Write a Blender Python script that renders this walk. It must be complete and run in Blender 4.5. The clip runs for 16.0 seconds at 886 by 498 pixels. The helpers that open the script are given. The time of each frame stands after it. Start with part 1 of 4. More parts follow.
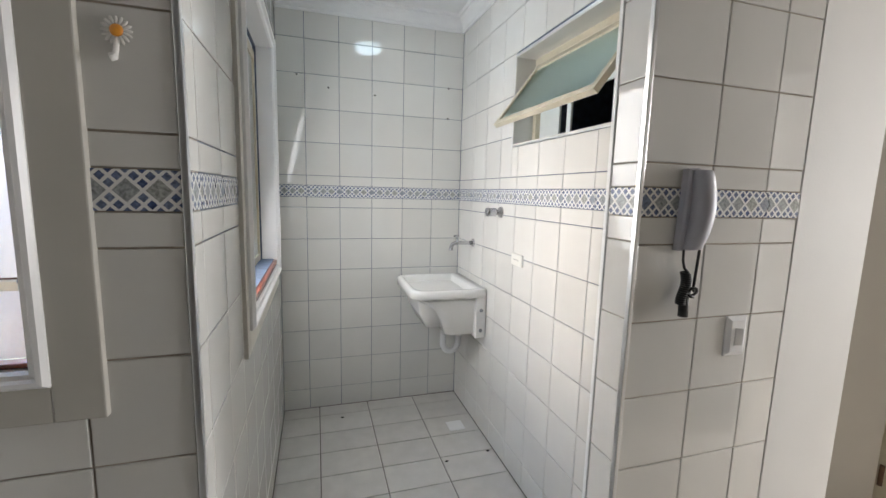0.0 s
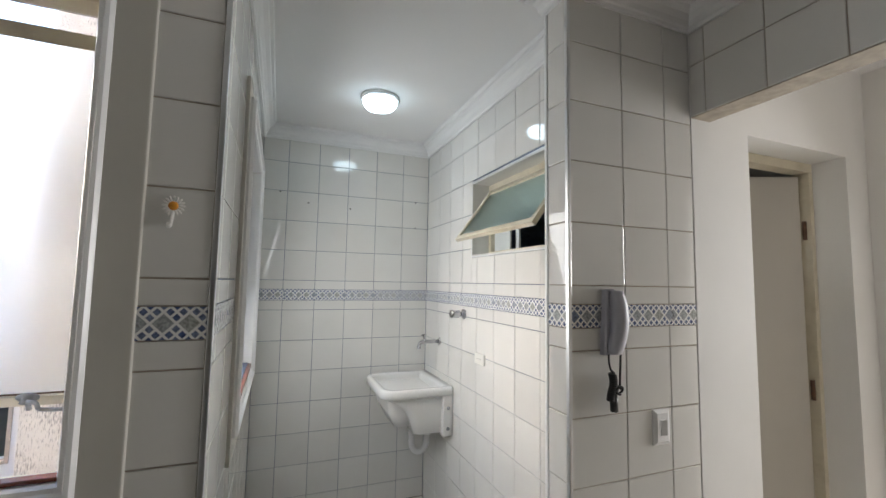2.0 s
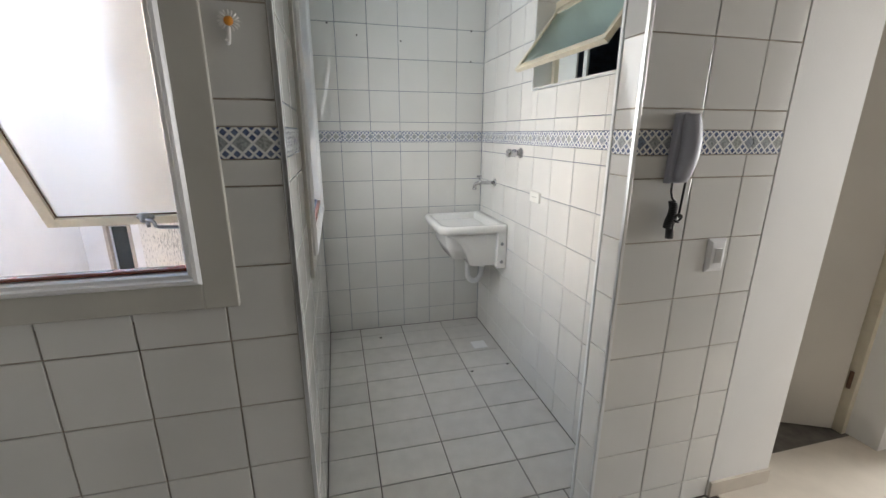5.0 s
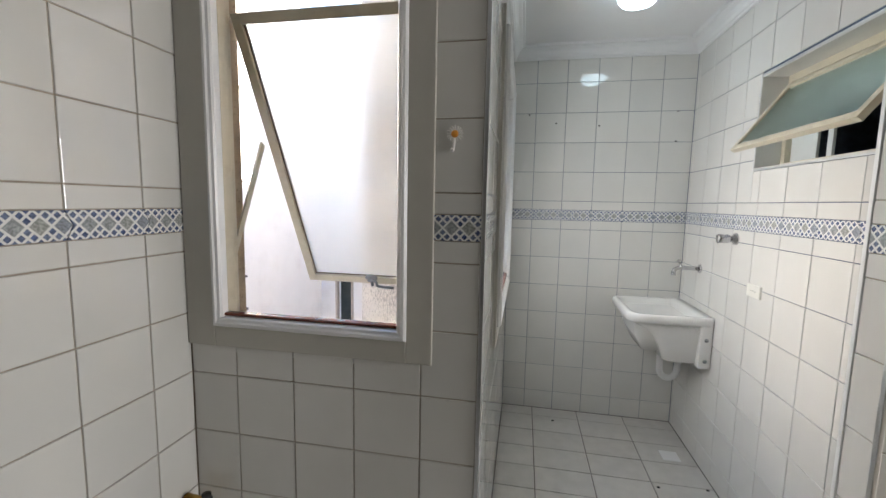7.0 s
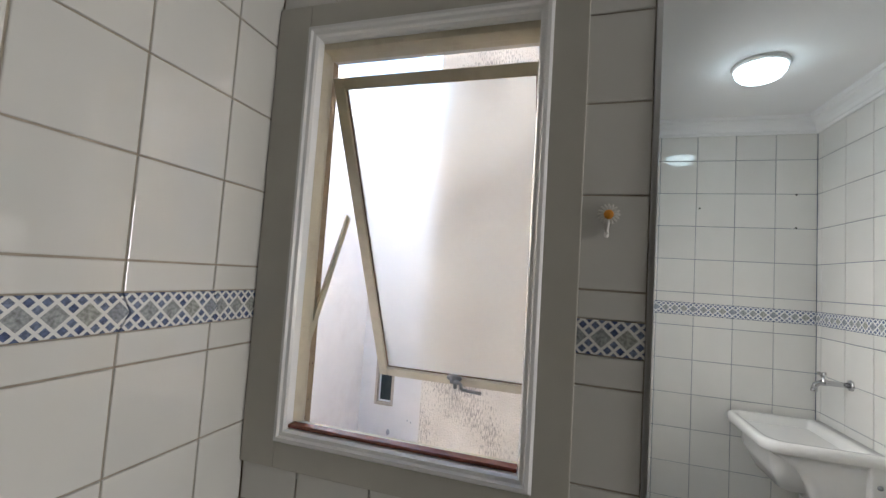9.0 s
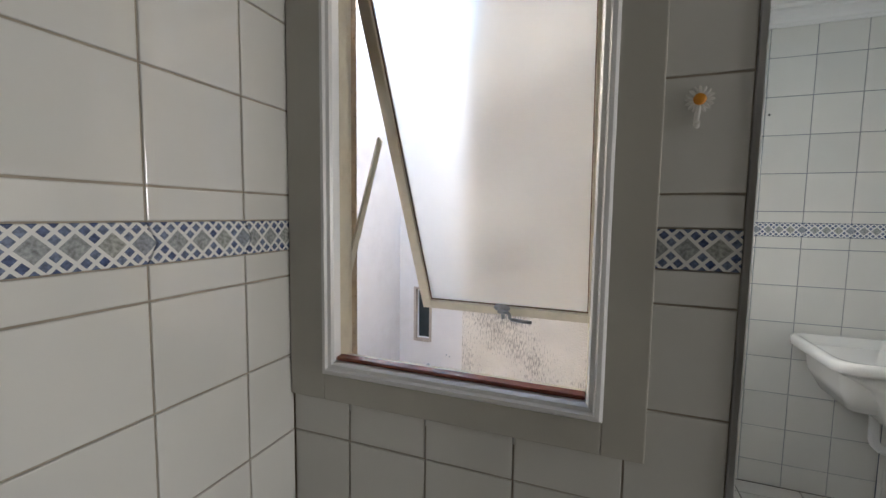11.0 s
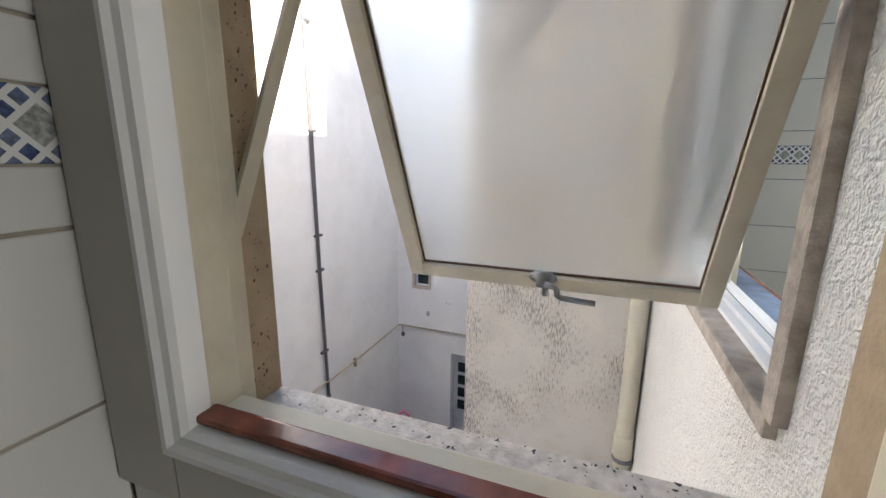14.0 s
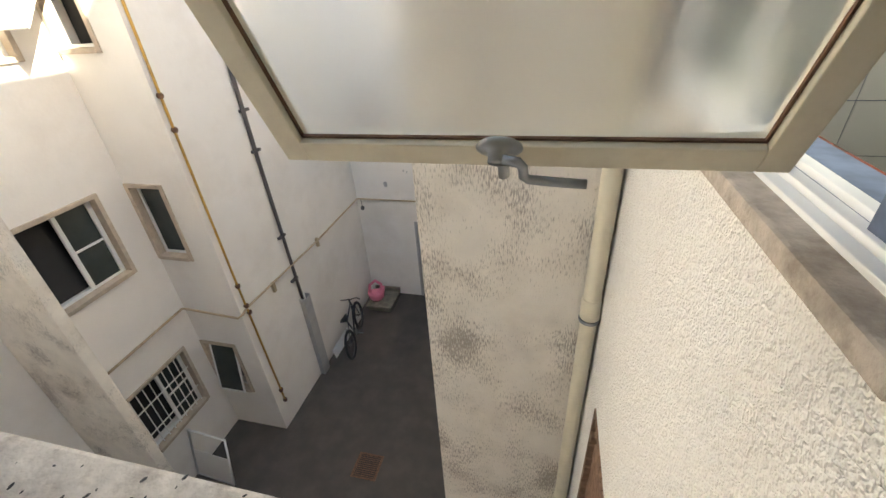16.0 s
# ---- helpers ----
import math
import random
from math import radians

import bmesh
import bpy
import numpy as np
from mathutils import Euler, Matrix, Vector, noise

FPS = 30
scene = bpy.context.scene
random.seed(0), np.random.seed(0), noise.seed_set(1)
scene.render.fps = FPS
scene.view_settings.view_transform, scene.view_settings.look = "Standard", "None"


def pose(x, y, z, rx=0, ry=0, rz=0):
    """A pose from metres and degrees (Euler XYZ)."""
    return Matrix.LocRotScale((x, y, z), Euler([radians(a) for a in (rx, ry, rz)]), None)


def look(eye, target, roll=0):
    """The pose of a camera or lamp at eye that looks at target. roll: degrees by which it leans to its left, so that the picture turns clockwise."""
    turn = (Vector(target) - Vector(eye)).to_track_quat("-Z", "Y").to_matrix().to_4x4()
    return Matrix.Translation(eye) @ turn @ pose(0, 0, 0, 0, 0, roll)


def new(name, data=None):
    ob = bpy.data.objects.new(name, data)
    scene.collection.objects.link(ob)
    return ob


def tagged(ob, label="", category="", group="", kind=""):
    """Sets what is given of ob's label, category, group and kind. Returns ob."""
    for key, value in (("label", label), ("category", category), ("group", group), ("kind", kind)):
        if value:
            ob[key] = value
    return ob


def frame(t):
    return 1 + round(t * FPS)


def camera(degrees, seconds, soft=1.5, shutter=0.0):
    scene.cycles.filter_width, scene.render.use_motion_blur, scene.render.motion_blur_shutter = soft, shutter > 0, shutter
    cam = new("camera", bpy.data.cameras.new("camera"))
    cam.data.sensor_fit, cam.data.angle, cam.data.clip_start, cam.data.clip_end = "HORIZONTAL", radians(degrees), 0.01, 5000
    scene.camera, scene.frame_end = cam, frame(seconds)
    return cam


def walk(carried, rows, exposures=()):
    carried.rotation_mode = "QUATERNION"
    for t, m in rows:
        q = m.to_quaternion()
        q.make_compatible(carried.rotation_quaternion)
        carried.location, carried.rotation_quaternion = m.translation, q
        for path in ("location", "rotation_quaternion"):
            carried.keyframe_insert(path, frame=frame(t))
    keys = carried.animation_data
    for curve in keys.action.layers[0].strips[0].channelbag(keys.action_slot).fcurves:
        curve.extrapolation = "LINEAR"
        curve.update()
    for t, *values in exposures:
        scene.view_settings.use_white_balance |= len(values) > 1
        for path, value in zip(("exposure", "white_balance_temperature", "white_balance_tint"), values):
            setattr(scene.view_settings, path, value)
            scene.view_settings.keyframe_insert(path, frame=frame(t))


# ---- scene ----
cam = camera(93.9, 16.0)
PATH = [
    (0, (-0.27, 0.649, 1.428), (0.313, 2.544, 1.16), 1.5),
    (0.5, (-0.302, 0.551, 1.448), (0.322, 2.445, 1.292), 1.7),
    (1, (-0.342, 0.47, 1.511), (0.335, 2.344, 1.686), 1.5),
    (1.5, (-0.354, 0.429, 1.54), (0.345, 2.269, 1.891), 1.8),
    (2, (-0.35, 0.432, 1.516), (0.379, 2.288, 1.678), 1.0),
    (2.5, (-0.348, 0.441, 1.488), (0.386, 2.3, 1.401), 0.4),
    (3, (-0.35, 0.455, 1.461), (0.376, 2.294, 1.16), 0.4),
    (3.2, (-0.363, 0.459, 1.45), (0.369, 2.283, 1.08), 0.3),
    (5.3, (-0.368, 0.395, 1.443), (0.009, 2.284, 0.903), 0.2),
    (5.5, (-0.367, 0.384, 1.449), (-0.068, 2.303, 0.973), 0.1),
    (6, (-0.378, 0.361, 1.467), (-0.324, 2.334, 1.149), 0.9),
    (6.5, (-0.381, 0.349, 1.487), (-0.606, 2.323, 1.255), 0.9),
    (7, (-0.381, 0.354, 1.488), (-0.758, 2.305, 1.266), 1.1),
    (7.5, (-0.426, 0.364, 1.496), (-0.862, 2.309, 1.325), 2.5),
    (8, (-0.504, 0.416, 1.506), (-1.005, 2.351, 1.455), 3.4),
    (8.2, (-0.542, 0.445, 1.517), (-1.06, 2.377, 1.524), 3.5),
    (10.3, (-0.695, 0.692, 1.529), (-1.387, 2.562, 1.69), 3.1),
    (10.5, (-0.698, 0.694, 1.511), (-1.404, 2.565, 1.576), 2.3),
    (11, (-0.718, 0.659, 1.474), (-1.422, 2.523, 1.308), 0.8),
    (11.5, (-0.719, 0.631, 1.445), (-1.417, 2.48, 1.139), 0.2),
    (12, (-0.727, 0.655, 1.448), (-1.421, 2.494, 1.08), 0.7),
    (12.5, (-0.71, 0.784, 1.439), (-1.433, 2.612, 1.067), 1.4),
    (13, (-0.723, 0.882, 1.427), (-1.456, 2.705, 1.054), 1.6),
    (13.5, (-0.834, 1.027, 1.417), (-1.559, 2.851, 1.031), 1.6),
    (14, (-0.926, 1.209, 1.393), (-1.612, 3.038, 0.963), 0.6),
    (14.5, (-0.967, 1.326, 1.391), (-1.622, 3.141, 0.866), -0.6),
    (15, (-0.964, 1.446, 1.352), (-1.582, 3.209, 0.635), -2.2),
    (15.5, (-0.962, 1.52, 1.329), (-1.496, 3.223, 0.426), -3.2),
    (16, (-0.962, 1.55, 1.314), (-1.42, 3.199, 0.28), -3.9),
]
walk(cam, [(t, look(eye, target, roll)) for t, eye, target, roll in PATH],
     exposures=[(0.0, 3.38, 6750, 13), (2.5, 3.18, 6750, 12), (6.0, 3.2, 6750, 12), (8.0, 3.05, 6800, 12), (11.0, 2.78, 6850, 11), (13.0, 2.68, 6850, 10), (14.0, 2.58, 6750, 9), (14.5, 2.5, 6800, 10), (15.0, 2.55, 7100, 8), (16.0, 2.55, 7900, 5)])

# ---- world and light ----
world = bpy.data.worlds.new("sky")
scene.world = world
world.use_nodes = True
wn = world.node_tree
sky = wn.nodes.new("ShaderNodeTexSky")
sky.sky_type = "NISHITA"
sky.sun_disc = False
sky.sun_elevation = radians(39)
sky.sun_rotation = radians(104)
wn.links.new(sky.outputs[0], wn.nodes["Background"].inputs[0])
wn.nodes["Background"].inputs[1].default_value = 0.15
sun = new("sun", bpy.data.lights.new("sun", "SUN"))
sun.data.energy, sun.data.angle, sun.data.color = 4.6, radians(0.6), (1.0, 0.95, 0.88)
sun.matrix_world = look((10, -2.6, 8.3), (0, 0, 0))


def area(name, eye, target, w, h, power, color):
    lamp = new(name, bpy.data.lights.new(name, "AREA"))
    lamp.data.shape, lamp.data.size, lamp.data.size_y = "RECTANGLE", w, h
    lamp.data.energy, lamp.data.color = power, color
    lamp.matrix_world = look(eye, target)
    return lamp


# unseen fill lamps added before blank walls next door, and the laundry window's daylight
area("hall_fill", (3.75, 1.0, 1.5), (0, 1.0, 1.2), 0.9, 1.3, 9.8, (0.95, 0.98, 1.0))
area("living_fill", (1.62, -1.74, 1.5), (1.62, 2, 1.4), 0.9, 1.4, 1.15, (1.0, 0.99, 0.97))
area("laundry_daylight", (-0.474, 2.45, 1.55), (2, 2.45, 0.9), 0.62, 0.9, 0.88, (0.92, 0.97, 1.0))


# ---- materials ----
def mat(name, color, rough=0.5, metal=0.0, var=0.06, scale=8.0, bump=0.0, bscale=60.0, rand=0.0, dirt=None, dscale=2.5, damt=0.4, coat=0.0, spec=0.5, soot=None, pits=0.0):
    m = bpy.data.materials.new(name)
    m.use_nodes = True
    nt = m.node_tree
    b = nt.nodes["Principled BSDF"]
    b.inputs["Roughness"].default_value = rough
    b.inputs["Metallic"].default_value = metal
    b.inputs["Coat Weight"].default_value = coat
    b.inputs["Specular IOR Level"].default_value = spec
    geo = nt.nodes.new("ShaderNodeNewGeometry")
    n1 = nt.nodes.new("ShaderNodeTexNoise")
    n1.inputs["Scale"].default_value = scale
    n1.inputs["Detail"].default_value = 6
    nt.links.new(geo.outputs["Position"], n1.inputs["Vector"])
    ramp = nt.nodes.new("ShaderNodeMapRange")
    ramp.inputs[1].default_value, ramp.inputs[2].default_value = 0.25, 0.75
    ramp.inputs[3].default_value, ramp.inputs[4].default_value = 1 - var, 1 + var
    nt.links.new(n1.outputs[0], ramp.inputs[0])
    value = ramp.outputs[0]
    if rand:
        info = nt.nodes.new("ShaderNodeObjectInfo")
        r2 = nt.nodes.new("ShaderNodeMapRange")
        r2.inputs[3].default_value, r2.inputs[4].default_value = 1 - rand, 1 + rand
        nt.links.new(info.outputs["Random"], r2.inputs[0])
        mul = nt.nodes.new("ShaderNodeMath")
        mul.operation = "MULTIPLY"
        nt.links.new(value, mul.inputs[0])
        nt.links.new(r2.outputs[0], mul.inputs[1])
        value = mul.outputs[0]
    mixc = nt.nodes.new("ShaderNodeMix")
    mixc.data_type, mixc.blend_type = "RGBA", "MULTIPLY"
    mixc.inputs[0].default_value = 1
    mixc.inputs[6].default_value = (*color, 1)
    nt.links.new(value, mixc.inputs[7])
    out = mixc.outputs[2]
    if dirt:
        n2 = nt.nodes.new("ShaderNodeTexNoise")
        n2.inputs["Scale"].default_value = dscale
        n2.inputs["Detail"].default_value = 9
        n2.inputs["Roughness"].default_value = 0.65
        nt.links.new(geo.outputs["Position"], n2.inputs["Vector"])
        r3 = nt.nodes.new("ShaderNodeMapRange")
        r3.inputs[1].default_value, r3.inputs[2].default_value = 0.5, 0.72
        r3.inputs[3].default_value, r3.inputs[4].default_value = 0, damt
        nt.links.new(n2.outputs[0], r3.inputs[0])
        mx = nt.nodes.new("ShaderNodeMix")
        mx.data_type = "RGBA"
        nt.links.new(r3.outputs[0], mx.inputs[0])
        nt.links.new(out, mx.inputs[6])
        mx.inputs[7].default_value = (*dirt, 1)
        out = mx.outputs[2]
    if soot:
        # fine dark mould specks, thick in some patches and absent in others
        fine = nt.nodes.new("ShaderNodeTexNoise")
        fine.inputs["Scale"].default_value, fine.inputs["Detail"].default_value = 150, 5
        strip = nt.nodes.new("ShaderNodeMapping")
        strip.inputs["Scale"].default_value = (1, 1, 0.22)
        nt.links.new(geo.outputs["Position"], strip.inputs[0])
        nt.links.new(strip.outputs[0], fine.inputs["Vector"])
        wide = nt.nodes.new("ShaderNodeTexNoise")
        wide.inputs["Scale"].default_value, wide.inputs["Detail"].default_value = 2.6, 4
        nt.links.new(geo.outputs["Position"], wide.inputs["Vector"])
        add = nt.nodes.new("ShaderNodeMath")
        nt.links.new(fine.outputs[0], add.inputs[0])
        nt.links.new(wide.outputs[0], add.inputs[1])
        r5 = nt.nodes.new("ShaderNodeMapRange")
        r5.inputs[1].default_value, r5.inputs[2].default_value = 1.04, 1.22
        r5.inputs[3].default_value, r5.inputs[4].default_value = 0, 0.62
        nt.links.new(add.outputs[0], r5.inputs[0])
        mx = nt.nodes.new("ShaderNodeMix")
        mx.data_type = "RGBA"
        nt.links.new(r5.outputs[0], mx.inputs[0])
        nt.links.new(out, mx.inputs[6])
        mx.inputs[7].default_value = (*soot, 1)
        out = mx.outputs[2]
    nt.links.new(out, b.inputs["Base Color"])
    if pits:
        vor = nt.nodes.new("ShaderNodeTexVoronoi")
        vor.feature, vor.inputs["Scale"].default_value = "SMOOTH_F1", bscale
        vor.inputs["Smoothness"].default_value = 0.4
        warp = nt.nodes.new("ShaderNodeTexNoise")
        warp.inputs["Scale"].default_value = bscale * 0.8
        nt.links.new(geo.outputs["Position"], warp.inputs["Vector"])
        va = nt.nodes.new("ShaderNodeMix")
        va.data_type, va.blend_type = "RGBA", "LINEAR_LIGHT"
        va.inputs[0].default_value = 0.03
        nt.links.new(geo.outputs["Position"], va.inputs[6])
        nt.links.new(warp.outputs[1], va.inputs[7])
        nt.links.new(va.outputs[2], vor.inputs["Vector"])
        bp = nt.nodes.new("ShaderNodeBump")
        bp.invert = True
        bp.inputs["Strength"].default_value, bp.inputs["Distance"].default_value = 1.0, pits
        nt.links.new(vor.outputs[0], bp.inputs["Height"])
        nt.links.new(bp.outputs[0], b.inputs["Normal"])
    elif bump:
        n3 = nt.nodes.new("ShaderNodeTexNoise")
        n3.inputs["Scale"].default_value = bscale
        n3.inputs["Detail"].default_value = 4
        nt.links.new(geo.outputs["Position"], n3.inputs["Vector"])
        bp = nt.nodes.new("ShaderNodeBump")
        bp.inputs["Strength"].default_value = 1.0
        bp.inputs["Distance"].default_value = bump
        nt.links.new(n3.outputs[0], bp.inputs["Height"])
        nt.links.new(bp.outputs[0], b.inputs["Normal"])
    return m


def glass(name, color, rough, ior=1.05):
    m = bpy.data.materials.new(name)
    m.use_nodes = True
    b = m.node_tree.nodes["Principled BSDF"]
    b.inputs["Base Color"].default_value = (*color, 1)
    b.inputs["Roughness"].default_value = rough
    b.inputs["IOR"].default_value = ior
    b.inputs["Transmission Weight"].default_value = 1.0
    return m


def emitter(name, color, strength):
    m = bpy.data.materials.new(name)
    m.use_nodes = True
    b = m.node_tree.nodes["Principled BSDF"]
    b.inputs["Emission Color"].default_value = (*color, 1)
    b.inputs["Emission Strength"].default_value = strength
    return m


def border_material():
    """Printed border tile: a lattice of white lines with blue and grey lozenges."""
    m = bpy.data.materials.new("border_ceramic")
    m.use_nodes = True
    nt = m.node_tree
    b = nt.nodes["Principled BSDF"]
    b.inputs["Roughness"].default_value = 0.18
    co = nt.nodes.new("ShaderNodeTexCoord")
    sep = nt.nodes.new("ShaderNodeSeparateXYZ")
    nt.links.new(co.outputs["Object"], sep.inputs[0])

    def math_node(op, a, c):
        n = nt.nodes.new("ShaderNodeMath")
        n.operation = op
        for k, v in ((0, a), (1, c)):
            if isinstance(v, (int, float)):
                n.inputs[k].default_value = v
            elif v is not None:
                nt.links.new(v, n.inputs[k])
        return n.outputs[0]

    x = math_node("DIVIDE", sep.outputs[0], 0.0243)
    y = math_node("DIVIDE", sep.outputs[1], 0.0243)
    p = math_node("ADD", math_node("ADD", x, y), 31)
    q = math_node("ADD", math_node("SUBTRACT", x, y), 31)
    cp, cq = math_node("FLOOR", p, None), math_node("FLOOR", q, None)
    bp, bq = math_node("FLOOR", math_node("DIVIDE", p, 2), None), math_node("FLOOR", math_node("DIVIDE", q, 2), None)
    rp, rq = math_node("SUBTRACT", p, math_node("MULTIPLY", bp, 2)), math_node("SUBTRACT", q, math_node("MULTIPLY", bq, 2))
    big = math_node("LESS_THAN", math_node("ABSOLUTE", math_node("SUBTRACT", bp, bq), None), 0.5)

    def edge(f, half):
        d = math_node("ABSOLUTE", math_node("SUBTRACT", f, half), None)
        return math_node("LESS_THAN", d, half - 0.16)

    small_in = math_node("MULTIPLY", edge(math_node("FRACT", p, None), 0.5), edge(math_node("FRACT", q, None), 0.5))
    big_in = math_node("MULTIPLY", edge(rp, 1.0), edge(rq, 1.0))
    inside = math_node("ADD", math_node("MULTIPLY", big, big_in), math_node("MULTIPLY", math_node("SUBTRACT", 1, big), small_in))
    cell = nt.nodes.new("ShaderNodeCombineXYZ")
    nt.links.new(math_node("ADD", math_node("MULTIPLY", big, math_node("MULTIPLY", bp, 7.3)), math_node("MULTIPLY", math_node("SUBTRACT", 1, big), cp)), cell.inputs[0])
    nt.links.new(math_node("ADD", math_node("MULTIPLY", big, 91.7), math_node("MULTIPLY", math_node("SUBTRACT", 1, big), cq)), cell.inputs[1])
    white = nt.nodes.new("ShaderNodeTexWhiteNoise")
    nt.links.new(cell.outputs[0], white.inputs["Vector"])
    ramp = nt.nodes.new("ShaderNodeValToRGB")
    el = ramp.color_ramp.elements
    el[0].position, el[0].color = 0.0, (0.075, 0.105, 0.215, 1)
    el[1].position, el[1].color = 1.0, (0.44, 0.44, 0.385, 1)
    mid = el.new(0.6)
    mid.color = (0.20, 0.24, 0.34, 1)
    nt.links.new(math_node("ADD", math_node("MULTIPLY", white.outputs[0], 0.55), math_node("MULTIPLY", big, 0.42)), ramp.inputs[0])
    nz = nt.nodes.new("ShaderNodeTexNoise")
    nz.inputs["Scale"].default_value = 170
    nt.links.new(co.outputs["Object"], nz.inputs["Vector"])
    mot = nt.nodes.new("ShaderNodeMix")
    mot.data_type, mot.blend_type = "RGBA", "OVERLAY"
    mot.inputs[0].default_value = 0.9
    nt.links.new(ramp.outputs[0], mot.inputs[6])
    nt.links.new(nz.outputs[0], mot.inputs[7])
    mix = nt.nodes.new("ShaderNodeMix")
    mix.data_type = "RGBA"
    nt.links.new(inside, mix.inputs[0])
    mix.inputs[6].default_value = (0.82, 0.82, 0.81, 1)
    nt.links.new(mot.outputs[2], mix.inputs[7])
    nt.links.new(mix.outputs[2], b.inputs["Base Color"])
    return m


CERAMIC = mat("glazed_ceramic", (0.74, 0.73, 0.70), 0.05, var=0.03, scale=5, bump=0.0007, bscale=7, rand=0.035, spec=0.85)
BORDER = border_material()
GROUT_WARM = mat("warm_grout", (0.40, 0.35, 0.285), 0.9, var=0.2, scale=30)
GROUT_COOL = mat("blue_grout", (0.115, 0.15, 0.22), 0.9, var=0.3, scale=20)
FLOOR_TILE = mat("floor_ceramic", (0.60, 0.58, 0.55), 0.3, var=0.08, scale=12, bump=0.0004, bscale=120, rand=0.04)
GROUT_FLOOR = mat("floor_grout", (0.13, 0.115, 0.10), 0.9, var=0.3, scale=20)
WHITE_PAINT = mat("white_paint", (0.80, 0.79, 0.77), 0.7, var=0.03, scale=3, bump=0.0004, bscale=150)
CEILING = mat("ceiling_paint", (0.82, 0.82, 0.82), 0.8, var=0.02, scale=2)
# dark taupe on the unseen rear wall, to cut light bounced into the kitchen
BOUNCE_CUT = mat("bounce_cutting_taupe", (0.24, 0.22, 0.19), 0.7, var=0.05, scale=3)
TRIM = mat("greige_trim_paint", (0.56, 0.54, 0.49), 0.45, var=0.05, scale=6)
PVC = mat("white_gloss_pvc", (0.84, 0.84, 0.84), 0.28, var=0.02)
CREAM = mat("cream_enamel", (0.66, 0.60, 0.47), 0.4, var=0.05, scale=14, bump=0.0004, bscale=90, dirt=(0.3, 0.22, 0.13), dscale=11, damt=0.25)
WOOD = mat("varnished_red_wood", (0.21, 0.055, 0.033), 0.22, var=0.35, scale=24)
ALU = mat("brushed_aluminium", (0.72, 0.73, 0.74), 0.35, metal=1.0, var=0.04)
WHITE_ALU = mat("white_aluminium", (0.80, 0.81, 0.81), 0.35, var=0.03)
CHROME = mat("chrome", (0.52, 0.52, 0.53), 0.14, metal=1.0, var=0.02)
STEEL = mat("dull_steel", (0.30, 0.31, 0.32), 0.38, metal=0.9, var=0.15, scale=40)
TANK = mat("white_porcelain", (0.84, 0.83, 0.81), 0.12, var=0.02)
PHONE = mat("grey_abs_plastic", (0.43, 0.43, 0.48), 0.4, var=0.04, bump=0.0002, bscale=400)
BLACK = mat("black_rubber", (0.012, 0.012, 0.013), 0.45, var=0.2)
PLASTIC = mat("ivory_plastic", (0.78, 0.77, 0.72), 0.35, var=0.02)
PETAL = mat("white_petal_plastic", (0.85, 0.83, 0.80), 0.4)
ORANGE = mat("orange_disc_plastic", (0.75, 0.30, 0.03), 0.45)
FROST = glass("frosted_glass", (0.93, 0.95, 0.94), 0.42, 1.12)
FROST_GREEN = glass("green_frosted_glass", (0.55, 0.66, 0.63), 0.45, 1.2)
CLEAR = glass("window_glass", (0.62, 0.70, 0.68), 0.05, 1.45)
# near-black colour standing in for shade behind windows and under the grate
SHADE_BLACK = mat("painted_shade_black", (0.03, 0.03, 0.032), 0.9)
DARK_GLASS = mat("dark_window_glass", (0.035, 0.045, 0.043), 0.08, var=0.3, scale=3)
PLASTER = mat("white_render", (0.83, 0.80, 0.77), 0.85, var=0.04, scale=1.5, bump=0.002, bscale=25, dirt=(0.52, 0.46, 0.40), dscale=0.9, damt=0.26)
PLASTER2 = mat("stained_render", (0.77, 0.72, 0.65), 0.9, var=0.08, scale=6, bump=0.004, bscale=90, dirt=(0.48, 0.41, 0.35), dscale=2.2, damt=0.45, soot=(0.13, 0.105, 0.09))
ROUGHCAST = mat("roughcast_render", (0.87, 0.85, 0.81), 0.9, var=0.04, scale=30, bscale=70, pits=0.009, dirt=(0.6, 0.55, 0.49), dscale=2.0, damt=0.2)
CONCRETE = mat("speckled_concrete", (0.46, 0.40, 0.34), 0.9, var=0.25, scale=30, bump=0.003, bscale=120, dirt=(0.15, 0.11, 0.08), dscale=14, damt=0.6)
TERRAZZO = mat("worn_granite", (0.62, 0.57, 0.52), 0.7, var=0.2, scale=60, bump=0.002, bscale=160, dirt=(0.25, 0.2, 0.17), dscale=40, damt=0.7)
JAMB = mat("beige_stone_jamb", (0.44, 0.335, 0.225), 0.85, var=0.15, scale=20, bump=0.002, bscale=120)
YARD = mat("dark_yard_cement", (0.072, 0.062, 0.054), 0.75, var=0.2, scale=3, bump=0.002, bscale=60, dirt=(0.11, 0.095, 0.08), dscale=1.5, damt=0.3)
YELLOW = mat("yellow_gas_pipe_paint", (0.50, 0.29, 0.06), 0.5, var=0.15, scale=20, dirt=(0.12, 0.07, 0.04), dscale=9, damt=0.5)
OCHRE = mat("painted_over_conduit", (0.48, 0.38, 0.26), 0.7, var=0.15, scale=10)
CABLE = mat("grey_cable", (0.11, 0.10, 0.10), 0.6, var=0.2)
COVER = mat("grey_cable_cover", (0.42, 0.42, 0.43), 0.6, var=0.08)
PIPE = mat("cream_pvc_pipe", (0.68, 0.62, 0.48), 0.45, var=0.06, dirt=(0.35, 0.3, 0.2), dscale=5, damt=0.3)
STONE = mat("window_surround_stone", (0.50, 0.42, 0.34), 0.9, var=0.15, scale=12, bump=0.002, bscale=80)
